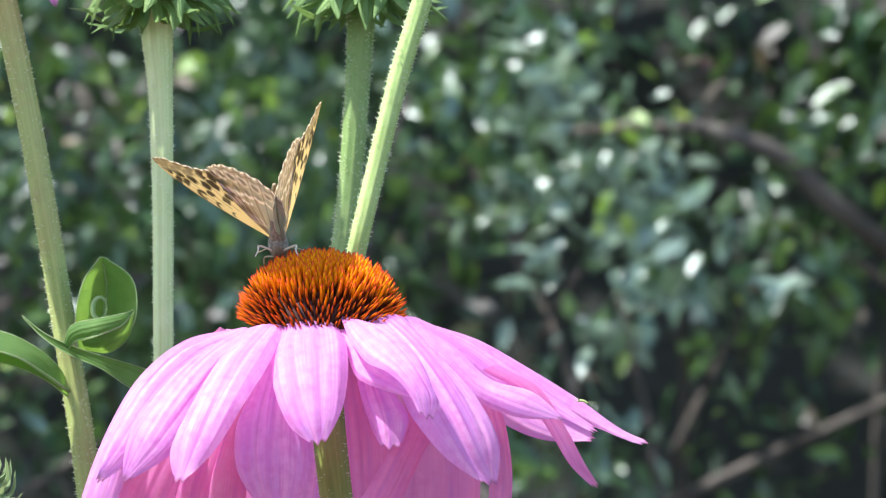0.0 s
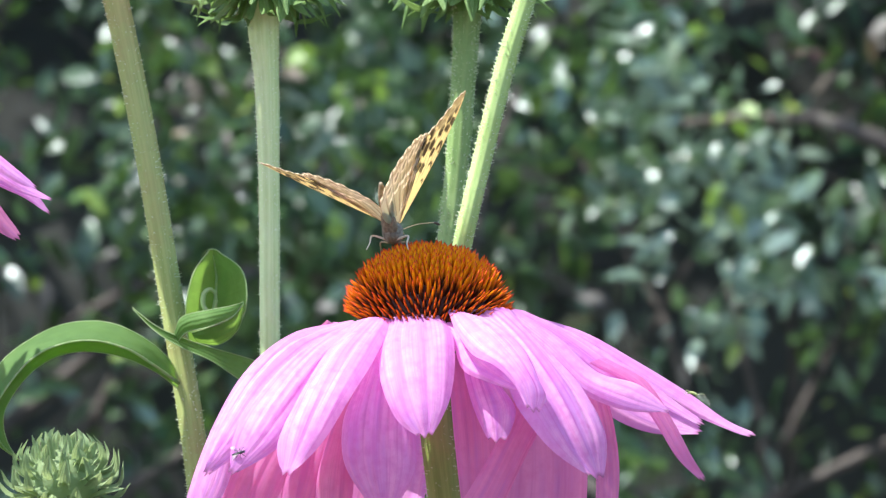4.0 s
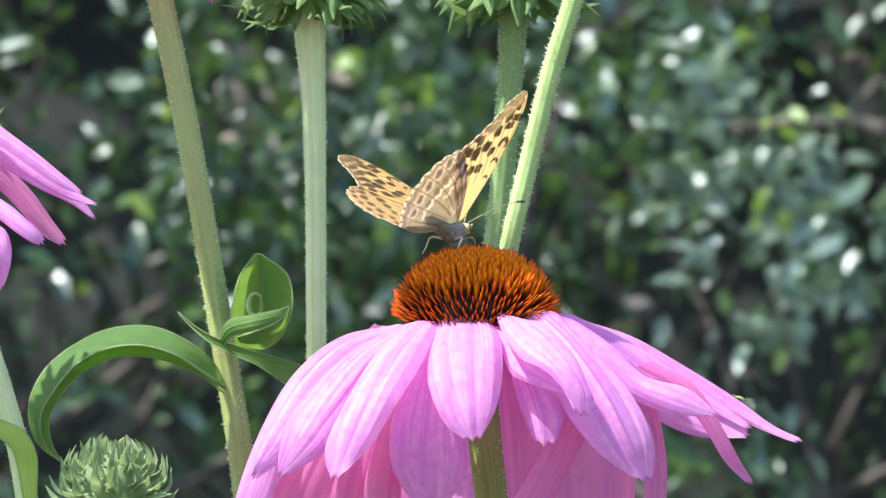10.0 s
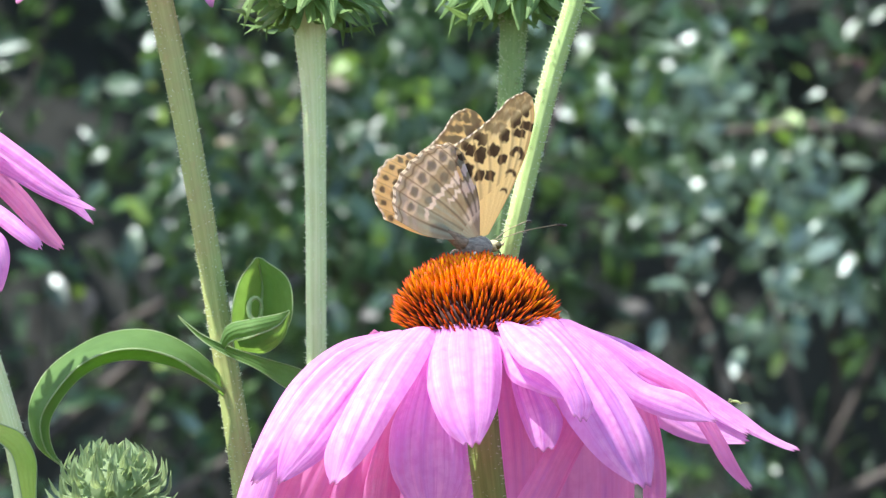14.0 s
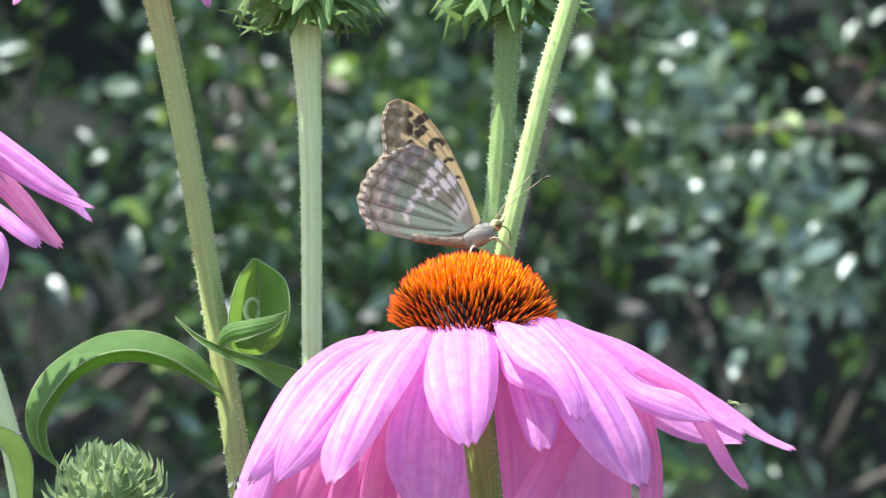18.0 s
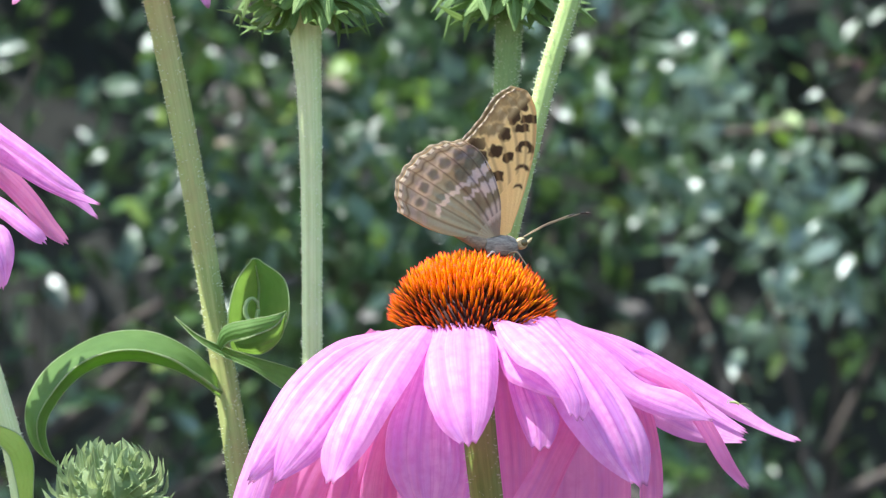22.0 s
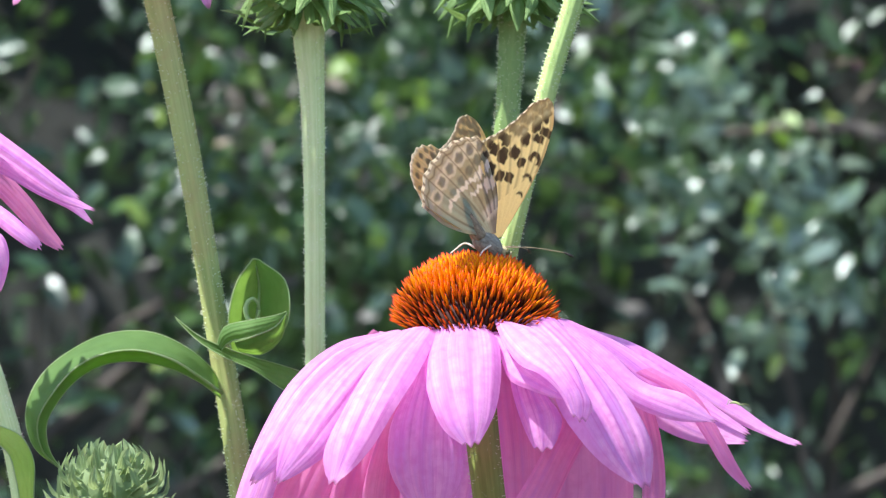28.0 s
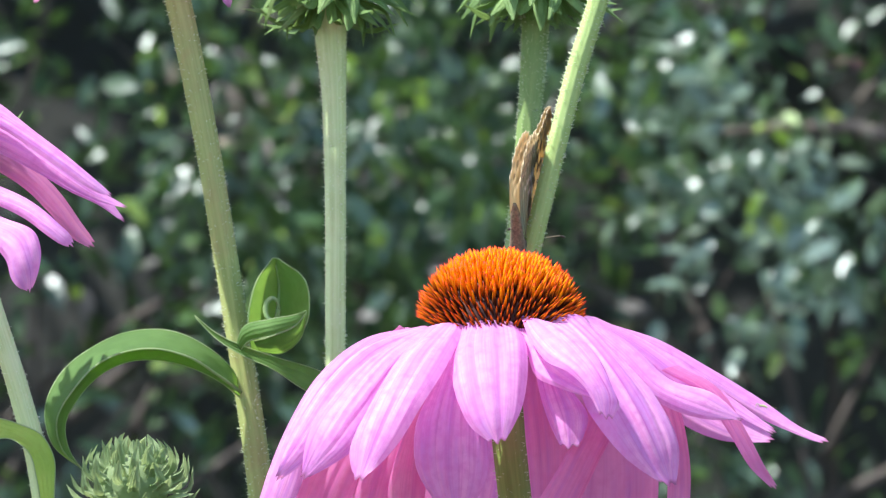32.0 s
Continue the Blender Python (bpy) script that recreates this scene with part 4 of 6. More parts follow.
def fringe(c, u, v, count, pale, dark, start=0.976):
    f = (0.15 + 0.8 * np.sin(v * count))[..., None].clip(0, 0.9)
    return np.where((u > start)[..., None], np.asarray(pale) * (1 - f) + np.asarray(dark) * f, c)


def fore_under(u, v, x, y, grid, spots):
    """Cream yellow with brown-black marks; olive-grey scales cover the tip. Also the colours of light that shines through."""
    d = np.maximum(blotches(x, y, spots, 1.2), cell_rings(x, y, grid, 1.15))
    tip = ramp_up(u, 0.62, 0.74) * (1 - ramp_up(v, 0.45, 0.72))
    cream = spot_in(np.abs(u - 0.70 - 0.02 * np.sin(v * 60)) * 26, 0.9, 1.2) + 0.8 * spot_in(np.abs(u - 0.855) * 26, 0.6, 1.0) * (0.5 + 0.5 * np.sin(v * 42))
    base = np.zeros(u.shape + (3,)) + (0.90, 0.74, 0.42)
    seen = tint(base, (0.66, 0.48, 0.28), 1 - ramp_up(v, 0.02, 0.09))
    olive = tint(np.zeros(u.shape + (3,)) + (0.25, 0.235, 0.175), (0.62, 0.56, 0.44), cream * 0.8)
    seen = tint(seen, olive, tip * 0.95)
    seen = tint(seen, (0.06, 0.04, 0.028), d * (1 - 0.85 * tip))
    seen = tint(seen, (0.20, 0.15, 0.10), 0.4 * veins(u, v, FORE_VEINS, 17, 0.14))
    lit = tint(base, (0.97, 0.84, 0.46), np.ones_like(u))
    lit = tint(lit, (0.80, 0.56, 0.26), 1 - ramp_up(v, 0.02, 0.08))
    lit = tint(lit, tint(np.zeros(u.shape + (3,)) + (0.42, 0.30, 0.17), (0.92, 0.80, 0.55), cream), tip * 0.75)
    lit = tint(lit, (0.035, 0.022, 0.014), d * (1 - 0.45 * tip))
    lit = tint(lit, (0.30, 0.20, 0.10), 0.55 * veins(u, v, FORE_VEINS, 17, 0.14))
    edge = ramp_up(u, 0.90, 0.955)
    seen, lit = tint(seen, (0.20, 0.17, 0.12), edge * 0.8), tint(lit, (0.16, 0.10, 0.06), edge * 0.75)
    return fringe(seen, u, v, 75, (0.92, 0.88, 0.82), (0.12, 0.09, 0.07)), fringe(lit, u, v, 75, (0.92, 0.88, 0.82), (0.12, 0.09, 0.07))


def fore_upper(u, v, x, y, grid, spots):
    d = np.maximum(blotches(x, y, spots, 1.22), cell_rings(x, y, grid, 1.2))
    c = tint(np.zeros(u.shape + (3,)) + (0.80, 0.50, 0.17), (0.50, 0.32, 0.14), 1 - u * 1.5)
    c = tint(c, (0.045, 0.028, 0.016), np.maximum(d, 0.6 * veins(u, v, FORE_VEINS, 17, 0.18)))
    c = tint(c, (0.09, 0.055, 0.03), ramp_up(u, 0.90, 0.95) * 0.85)
    return fringe(c, u, v, 75, (0.78, 0.70, 0.60), (0.06, 0.04, 0.03)), np.zeros(u.shape + (3,)) + (0.96, 0.93, 0.85)


HIND_SPOTS = [(0.80, 0.08, 1.15, 1.15), (0.81, 0.21, 1.25, 1.25), (0.82, 0.36, 1.25, 1.25), (0.82, 0.51, 1.2, 1.2), (0.82, 0.66, 1.1, 1.1), (0.82, 0.81, 1.0, 1.0),
              (0.66, 0.21, 1.25, 1.2), (0.65, 0.36, 1.25, 1.2), (0.655, 0.51, 1.2, 1.1), (0.67, 0.66, 1.0, 0.9), (0.62, 0.08, 1.1, 1.1)]


def silver(u, v):
    """The silver bars of the hindwing: three from the front edge, the outer one running on as a thin line."""
    wob = 0.012 * np.sin(v * 40) + 0.008 * np.sin(v * 91)
    b = spot_in(np.abs(u - 0.20 - 0.5 * wob) * 22, 1.3, 0.9) * (1 - ramp_up(v, 0.40, 0.62)) * 0.75
    b = np.maximum(b, spot_in(np.abs(u - 0.385 - wob - 0.10 * v) * 22, 1.1, 0.4) * (1 - ramp_up(v, 0.24, 0.34)))
    b = np.maximum(b, spot_in(np.abs(u - 0.41 - wob - 0.10 * v) * 22, 0.42, 0.4) * (1 - ramp_up(v, 0.48, 0.56)))
    b = np.maximum(b, spot_in(np.abs(u - 0.555 - wob + 0.05 * v) * 22, 1.0, 0.4) * (1 - ramp_up(v, 0.27, 0.36)))
    run = 0.54 + 0.22 * np.clip(v - 0.30, 0, 1) - wob
    return np.maximum(b, spot_in(np.abs(u - run) * 22, 0.52, 0.4) * ramp_up(v, 0.22, 0.3) * (1 - ramp_up(v, 0.80, 0.88)) * 0.95)


def hind_under(u, v, x, y, grid, spots):
    """Olive and sea green, washed with silver and lilac; against the light it is brown, with the marks of the upper side."""
    mott = 0.5 + 0.25 * (np.sin(x * 2.3 + y * 1.1) + np.sin(y * 3.1 - x * 0.9))
    seen = tint(np.zeros(u.shape + (3,)) + (0.27, 0.285, 0.21), (0.35, 0.385, 0.28), mott)
    seen = tint(seen, (0.36, 0.35, 0.33), 1 - ramp_up(u, 0.08, 0.26))
    green = ramp_up(v, 0.40, 0.60) * (1 - ramp_up(u, 0.62, 0.86))
    seen = tint(seen, (0.46, 0.66, 0.54), green * (0.65 + 0.35 * np.sin(v * 70)))
    lilac = ramp_up(u, 0.70, 0.80) * (0.55 + 0.45 * np.sin(u * 58 + 1.2))
    seen = tint(seen, (0.56, 0.50, 0.57), lilac * 0.75)
    lit = tint(np.zeros(u.shape + (3,)) + (0.40, 0.32, 0.235), (0.47, 0.385, 0.28), mott)
    # Greyed inner part: the overlapping wing's shade put into the colour.
    lit = tint(lit, (0.34, 0.36, 0.36), ramp_up(v, 0.62, 0.80) * 0.8)
    lit = tint(lit, (0.36, 0.33, 0.30), 1 - ramp_up(u, 0.12, 0.34))
    rx, ry = ragged(x, y, 0.2)
    for k, (q, ru, rv) in enumerate(spots):
        e = np.hypot(rx - q.x, ry - q.y)
        if k < 6:
            moon = spot_in(np.abs(e - ru * 1.45), 0.38, 0.45)
            lit, seen = tint(lit, (0.86, 0.80, 0.74), 0.75 * moon), tint(seen, (0.50, 0.45, 0.50), 0.35 * moon)
        dot = spot_in(e, ru * 1.0, 0.6)
        lit, seen = tint(lit, (0.11, 0.075, 0.05), 0.80 * dot), tint(seen, (0.17, 0.16, 0.12), 0.13 * dot)
    bars = silver(u, v)
    seen, lit = tint(seen, (0.92, 0.90, 0.96), bars), tint(lit, (0.95, 0.91, 0.88), bars * 0.9)
    ribs = veins(u, v, HIND_VEINS, 24, 0.14, 0.18)
    seen, lit = tint(seen, (0.14, 0.12, 0.10), 0.5 * ribs), tint(lit, (0.10, 0.06, 0.04), 0.75 * ribs)
    hem = spot_in(np.abs(u - 0.925 - 0.008 * np.sin(v * 44)) * 22, 0.2, 0.35)
    seen, lit = tint(seen, (0.12, 0.09, 0.08), hem * 0.7), tint(lit, (0.16, 0.10, 0.07), hem * 0.8)
    return fringe(seen, u, v, 88, (0.92, 0.88, 0.84), (0.16, 0.12, 0.09), 0.970), fringe(lit, u, v, 88, (0.95, 0.92, 0.88), (0.2, 0.15, 0.1), 0.970)


def hind_upper(u, v, x, y, grid, spots):
    c = tint(np.zeros(u.shape + (3,)) + (0.72, 0.44, 0.15), (0.36, 0.26, 0.14), 1 - u * 1.6)
    d = 0.6 * veins(u, v, HIND_VEINS, 24, 0.17)
    rx, ry = ragged(x, y, 0.2)
    for q, ru, rv in spots:
        d = np.maximum(d, spot_in(np.hypot(rx - q.x, ry - q.y), ru * 0.92, 0.3))
    for vv in HIND_VEINS:
        q = at_grid(grid, 0.92, min(vv + 0.07, 1))
        d = np.maximum(d, spot_in(np.hypot(rx - q.x, ry - q.y), 0.75, 0.3))
    c = tint(c, (0.05, 0.03, 0.018), d)
    return fringe(c, u, v, 80, (0.75, 0.66, 0.55), (0.05, 0.03, 0.02)), np.zeros(u.shape + (3,)) + (0.95, 0.90, 0.80)


def wing_mesh(name, outline, under, upper, spots, side, size=1.0, nu=150, nv=120, scallop=0.5, camber=1.2):
    grid = coons(*outline, nu, nv)
    marks = [(at_grid(grid, u, v), ru, rv) for u, v, ru, rv in spots]
    x = np.array([[p.x for p in row] for row in grid])
    y = np.array([[p.y for p in row] for row in grid])
    u, v = np.meshgrid(np.linspace(0, 1, nu + 1), np.linspace(0, 1, nv + 1), indexing="ij")
    k = 1 + scallop * 0.03 * u ** 8 * np.sin(v * math.pi * 14 + 1.0)
    z = camber * np.sin(math.pi * u) * (0.6 - 0.5 * v) + 0.10 * np.sin(v * 44) * u + 0.5 * (v - 0.5) ** 2 * u
    verts, cols, shine, faces = [], [], [], []
    for face, paint in ((1, upper), (-1, under)):
        seen, lit = paint(u, v, x, y, grid, marks)
        cols.append(seen.reshape(-1, 3))
        shine.append(lit.reshape(-1, 3))
        verts.append(np.stack([x * k * side, y * k, z + face * 0.05], -1).reshape(-1, 3) * 0.001 * (size, size, 1))
    m = nv + 1
    off = (nu + 1) * m
    for i in range(nu):
        for j in range(nv):
            a = i * m + j
            q = (a, a + 1, a + m + 1, a + m)
            faces.append(q[::-1] if side > 0 else q)
            q = tuple(x_ + off for x_ in q)
            faces.append(q if side > 0 else q[::-1])
    rim = [j for j in range(m)] + [i * m + nv for i in range(1, nu + 1)] + [nu * m + j for j in range(nv - 1, -1, -1)] + [i * m for i in range(nu - 1, 0, -1)]
    for a, b in zip(rim, rim[1:] + rim[:1]):
        faces.append((a, b, b + off, a + off) if side > 0 else (a, a + off, b + off, b))
    me = mesh(name, np.concatenate(verts).tolist(), faces)
    for key, parts in (("pattern", cols), ("through_pattern", shine)):
        at = me.color_attributes.new(key, "FLOAT_COLOR", "POINT")
        rgb = np.concatenate(parts)
        at.data.foreach_set("color", np.concatenate([rgb, np.ones((len(rgb), 1))], 1).astype(np.float32).ravel())
    return me


def wing_material():
    n = Nodes("wing_scales")
    c = n.attribute("pattern").outputs["Color"]
    g = n.noise(2600, n.coords(), 2)
    c = n.mix(n.ramp(g, (0.35, (0.22, 0.22, 0.22)), (0.65, (0, 0, 0))), c, (0.20, 0.13, 0.07))
    nor = n.bump(g, 0.4, 0.0002)
    gam = n.add("ShaderNodeGamma", Gamma=0.80)
    n.t.links.new(n.attribute("through_pattern").outputs["Color"], gam.inputs[0])
    warm = n.mix(1.0, gam.outputs[0], (0.98, 0.92, 0.76), "MULTIPLY")
    return n.finish(c, 0.36, 0.58, warm, 0.45, nor)


WING = wing_material()


def fur_material(name, a, b):
    n = Nodes(name)
    g = n.noise(1800, n.coords("Object", (1, 0.35, 1)), 4)
    return n.finish(n.ramp(g, (0.35, a), (0.65, b)), 0.75, 0, None, 0.3, n.bump(g, 0.45, 0.0003))


FUR = fur_material("body_fur", (0.14, 0.135, 0.115), (0.30, 0.29, 0.25))
BELLY = fur_material("belly_fur", (0.13, 0.11, 0.08), (0.29, 0.24, 0.17))
EYE = Nodes("insect_eye").finish((0.10, 0.09, 0.03), 0.18, 0, None, 0.6)
PALE_LEG = Nodes("insect_pale_leg").finish((0.62, 0.58, 0.50), 0.45, 0, None, 0.4)
LEG = Nodes("insect_leg").finish((0.30, 0.24, 0.15), 0.45, 0, None, 0.4)
CLUB = Nodes("antenna_club").finish((0.03, 0.02, 0.015), 0.4)
PALE_FUR = fur_material("face_fur", (0.30, 0.25, 0.13), (0.52, 0.45, 0.26))

FORE = ([(0, 1.2), (8, 10.4), (16, 17.4), (22.5, 20.4), (25.8, 20.2), (27.5, 18.6)], [(0, -1.2), (8, -2.6), (16, -3.2), (22.6, -2.2)], [(27.5, 18.6), (27.6, 15.0), (25.2, 9), (23.5, 3.4), (22.6, -2.2)])
HIND = ([(0, 1.0), (8, 2.8), (15, 2.2), (20.2, 0.2), (22.9, -2.4)], [(0, -1.5), (1.5, -7), (4.5, -13), (10.6, -19.9)], [(22.9, -2.4), (23.4, -8.4), (21.1, -14.6), (17.1, -18.9), (10.6, -19.9)])


def build_butterfly():
    rng = random.Random(4)
    b = thing("butterfly", (0, 0, 0), "orange black-spotted butterfly with silver-washed brown hindwings on the cone", "butterfly")
    mm = 0.001
    part("thorax", ball((0, 0.4 * mm, -0.7 * mm), 2.2 * mm, 4.7 * mm, 2.6 * mm, 22, 14), FUR, b, "furry grey-brown thorax")
    ab = tube([Vector((0, -2.6, -0.5)) * mm, Vector((0, -7, 1.7)) * mm, Vector((0, -11.5, 4.2)) * mm, Vector((0, -15, 6.2)) * mm], [1.8 * mm, 1.35 * mm, 1.2 * mm, 0.4 * mm], 14, 22)
    part("abdomen", ab, BELLY, b)
    head = part("head", ball((0, 5.5 * mm, -0.3 * mm), 1.4 * mm, 1.45 * mm, 1.35 * mm, 14, 10), PALE_FUR, b, "small head with yellowish fur")
    for s in (-1, 1):
        part("eye", ball((s * 1.05 * mm, 5.9 * mm, -0.1 * mm), 0.65 * mm, 0.8 * mm, 0.85 * mm, 12, 8), EYE, head)
        pts = [Vector((s * 0.5, 6.0, 1.1)) * mm, Vector((s * 2.8, 11.0, 3.6)) * mm, Vector((s * 5.6, 17.5, 5.8)) * mm]
        ant = part("antenna", tube(pts, [0.11 * mm, 0.09 * mm, 0.10 * mm], 6, 12), LEG, head)
        part("antenna_club", tube([pts[2], pts[2] + Vector((s * 0.6, 1.2, 0.05)) * mm, pts[2] + Vector((s * 1.0, 2.1, 0.05)) * mm], [0.16 * mm, 0.36 * mm, 0.16 * mm], 8, 6), CLUB, ant)
        part("palp", tube([Vector((s * 0.5, 6.0, -0.4)) * mm, Vector((s * 0.5, 7.2, 0.2)) * mm, Vector((s * 0.4, 7.9, 0.9)) * mm], [0.35 * mm, 0.4 * mm, 0.1 * mm], 8, 6), PALE_FUR, head)
        for fy, ty, out in ((2.4, 5.2, 3.2), (-0.5, -3.6, 4.0)):
            part("leg", tube([Vector((s * 1.0, fy, -2.6)) * mm, Vector((s * out, fy + (ty - fy) * 0.5, -2.2)) * mm, Vector((s * out * 1.02, ty, -4.2)) * mm, Vector((s * (out + 0.6), ty * 1.2, -5.8)) * mm],
                             [0.28 * mm, 0.22 * mm, 0.16 * mm, 0.11 * mm], 6, 14), LEG if fy > 0 else PALE_LEG, b)
    part("proboscis", tube([Vector((0, 6.2, -0.6)) * mm, Vector((0, 7.6, -2.0)) * mm, Vector((0, 7.4, -4.6)) * mm], [0.16 * mm, 0.13 * mm, 0.08 * mm], 6, 10), CLUB, head)
    wings = {}
    for side, s in (("right", 1), ("left", -1)):
        for kind, outline, under, upper, spots in (("forewing", FORE, fore_under, fore_upper, FORE_SPOTS), ("hindwing", HIND, hind_under, hind_upper, HIND_SPOTS)):
            me = wing_mesh(kind, outline, under, upper, spots, s, size=0.98 if kind == "forewing" else 0.97, scallop=0.08 if kind == "forewing" else 0.26)
            me.materials.append(WING)
            ob = new(kind, me)
            ob.parent = b
            ORIGIN[ob.name] = Vector((0, 0, 0))
            tagged(ob, "orange-yellow forewing with black spots" if kind == "forewing" else "brown hindwing washed with silver bands, scalloped edge")
            wings[side, kind] = ob
    return b, wings


BUTTERFLY, WINGS = build_butterfly()


def perch(a, b, y, yaw, pitch, roll):
    """The butterfly's pose at a plan point and depth, with its heading, nose-up and lean in degrees."""
    m = Matrix.Rotation(radians(yaw), 4, "Z") @ Matrix.Rotation(radians(pitch), 4, "X") @ Matrix.Rotation(radians(roll), 4, "Y")
    return Matrix.Translation(W(a, b, y)) @ m


def wing_pose(side, kind, lift, sweep):
    s = 1 if side == "right" else -1
    at = Vector((s * 0.9, 2.0, 1.5)) if kind == "forewing" else Vector((s * 0.9, -0.4, 1.35))
    m = Matrix.Rotation(radians(-lift * s), 4, "Y") @ Matrix.Rotation(radians(sweep * s), 4, "Z")
    return Matrix.Translation(at * 0.001) @ m @ Matrix.Translation((0, 0, 0.0 if kind == "forewing" else -0.0005))


# ---- small insects ----
BEE_FUR = fur_material("bee_fur", (0.20, 0.15, 0.09), (0.46, 0.38, 0.26))
BEE_BAND = fur_material("bee_band", (0.22, 0.10, 0.05), (0.42, 0.23, 0.12))
BEE_DARK = fur_material("bee_dark", (0.05, 0.035, 0.02), (0.11, 0.08, 0.05))
n_ = Nodes("insect_wing")
n_.put(n_.bsdf, "Alpha", 0.32)
FILM = n_.finish((0.62, 0.60, 0.56), 0.3, 0, None, 0.6)
GNAT = Nodes("gnat_black").finish((0.02, 0.02, 0.03), 0.3, 0, None, 0.5)
NYMPH = Nodes("nymph_green").finish((0.42, 0.50, 0.22), 0.45, 0.3, (0.6, 0.7, 0.3))


def insect_wing(root, tip, width, parent):
    root, tip = Vector(root) * 0.001, Vector(tip) * 0.001
    g = ribbon([root, root.lerp(tip, 0.5) + Vector((0, 0, 0.0004)), tip], [width * 0.0003, width * 0.0009, width * 0.001, width * 0.0004], (0, 1, 0.15), 10, 5, 0.1)
    return part("wing", g, FILM, parent)


def build_bee():
    mm = 0.0008
    b = thing("honey_bee", (0, 0, 0), "brown furry honey bee in flight beside the flowers", "bee")
    part("thorax", ball((0, 0, 0), 2.0 * mm, 2.3 * mm, 2.0 * mm, 16, 10), BEE_FUR, b)
    head = part("head", ball((0, 3.2 * mm, -0.5 * mm), 1.7 * mm, 1.1 * mm, 1.5 * mm, 14, 10), BEE_FUR, b)
    for k, (y, r) in enumerate(((-2.8, 2.0), (-4.3, 2.25), (-5.8, 2.1), (-7.2, 1.7), (-8.4, 1.1))):
        part("abdomen_ring", ball((0, y * mm, -0.25 * abs(y) * mm * 0.4), r * mm, 1.15 * mm, r * mm * 0.95, 16, 8), BEE_BAND if k < 3 else BEE_DARK, b)
    for s in (-1, 1):
        part("eye", ball((s * 1.3 * mm, 3.4 * mm, -0.3 * mm), 0.55 * mm, 0.8 * mm, 1.0 * mm, 10, 8), GNAT, head)
        part("antenna", tube([Vector((s * 0.4, 4.0, 0.1)) * mm, Vector((s * 0.9, 5.2, 0.4)) * mm, Vector((s * 1.3, 6.4, -0.2)) * mm], [0.14 * mm, 0.13 * mm, 0.1 * mm], 6, 8), BEE_DARK, head)
        insect_wing((s * 0.95, 0.5, 1.2), (s * 8.0, -0.6, 2.4), 2.6, b)
        insect_wing((s * 0.95, -0.5, 1.1), (s * 5.4, -2.0, 1.9), 1.9, b)
        for fy, ty in ((1.2, 2.6), (0.0, -0.6), (-1.2, -3.8)):
            part("leg", tube([Vector((s * 1.2, fy, -1.4)) * mm, Vector((s * 2.4, (fy + ty) / 2, -2.4)) * mm, Vector((s * 1.9, ty, -4.6)) * mm], [0.3 * mm, 0.35 * mm, 0.15 * mm], 6, 8), BEE_DARK, b)
    return b


def build_gnat():
    mm = 0.001
    g = thing("gnat", (0, 0, 0), "tiny black fly with clear wings on the pink petals", "fly")
    part("body", join([ball((0, -0.5 * mm, 0.45 * mm), 0.28 * mm, 1.0 * mm, 0.28 * mm, 10, 8), ball((0, 0.75 * mm, 0.5 * mm), 0.36 * mm, 0.5 * mm, 0.36 * mm, 10, 8)])[:2], GNAT, g)
    part("head", ball((0, 1.4 * mm, 0.45 * mm), 0.32 * mm, 0.26 * mm, 0.3 * mm, 10, 8), GNAT, g)
    for s in (-1, 1):
        insect_wing((s * 0.2, 0.5, 0.8), (s * 1.5, -1.2, 1.2), 0.8, g)
        for fy, ty in ((0.9, 1.6), (0.6, 0.5), (0.2, -0.8)):
            part("leg", tube([Vector((s * 0.2, fy, 0.35)) * mm, Vector((s * 0.8, (fy + ty) / 2, 0.6)) * mm, Vector((s * 1.2, ty, 0.0)) * mm], [0.06 * mm, 0.06 * mm, 0.04 * mm], 5, 6), GNAT, g)
    return g


def build_nymph(at):
    mm = 0.0006
    g = thing("cricket_nymph", at, "tiny pale green cricket nymph on a petal's edge", "insect")
    o = Vector(at)

    def q(x, y, z):
        return o + Vector((x, y, z)) * mm
    part("body", tube([q(-1.8, 0, 0.7), q(-0.6, 0, 1.0), q(0.9, 0, 0.7), q(1.9, 0, 0.1)], [0.2 * mm, 0.5 * mm, 0.48 * mm, 0.3 * mm], 8, 10), NYMPH, g)
    for s in (-1, 1):
        part("leg", tube([q(-0.6, s * 0.4, 0.6), q(-1.9, s * 0.8, 1.9), q(-2.6, s * 0.9, 0.2)], [0.2 * mm, 0.13 * mm, 0.07 * mm], 5, 8), NYMPH, g)
        part("leg", tube([q(0.8, s * 0.3, 0.4), q(1.2, s * 0.9, 0.7), q(1.5, s * 1.1, -0.4)], [0.1 * mm, 0.08 * mm, 0.05 * mm], 5, 6), NYMPH, g)
        part("antenna", tube([q(2.0, s * 0.15, 0.2), q(3.4, s * 0.5, 0.5), q(5.4, s * 0.8, 0.1)], [0.07 * mm, 0.05 * mm, 0.03 * mm], 4, 8), NYMPH, g)
    return g


BEE = build_bee()
GNAT_FLY = build_gnat()
NYMPH_SPOT = W(1300, 706, 0.003)
CRICKET = build_nymph(NYMPH_SPOT)


def flight(a, b, y, yaw, pitch, roll=0):
    return perch(a, b, y, yaw, pitch, roll)


# ---- what moves ----
def sway(base, right, up=0.0):
    """A plant that leans from its root so that its top goes that far (plan units)."""
    return Matrix.Translation((base.x, base.y, base.z + up * UNIT)) @ Matrix.Rotation(math.asin(right * UNIT / HIGH), 4, "Y")


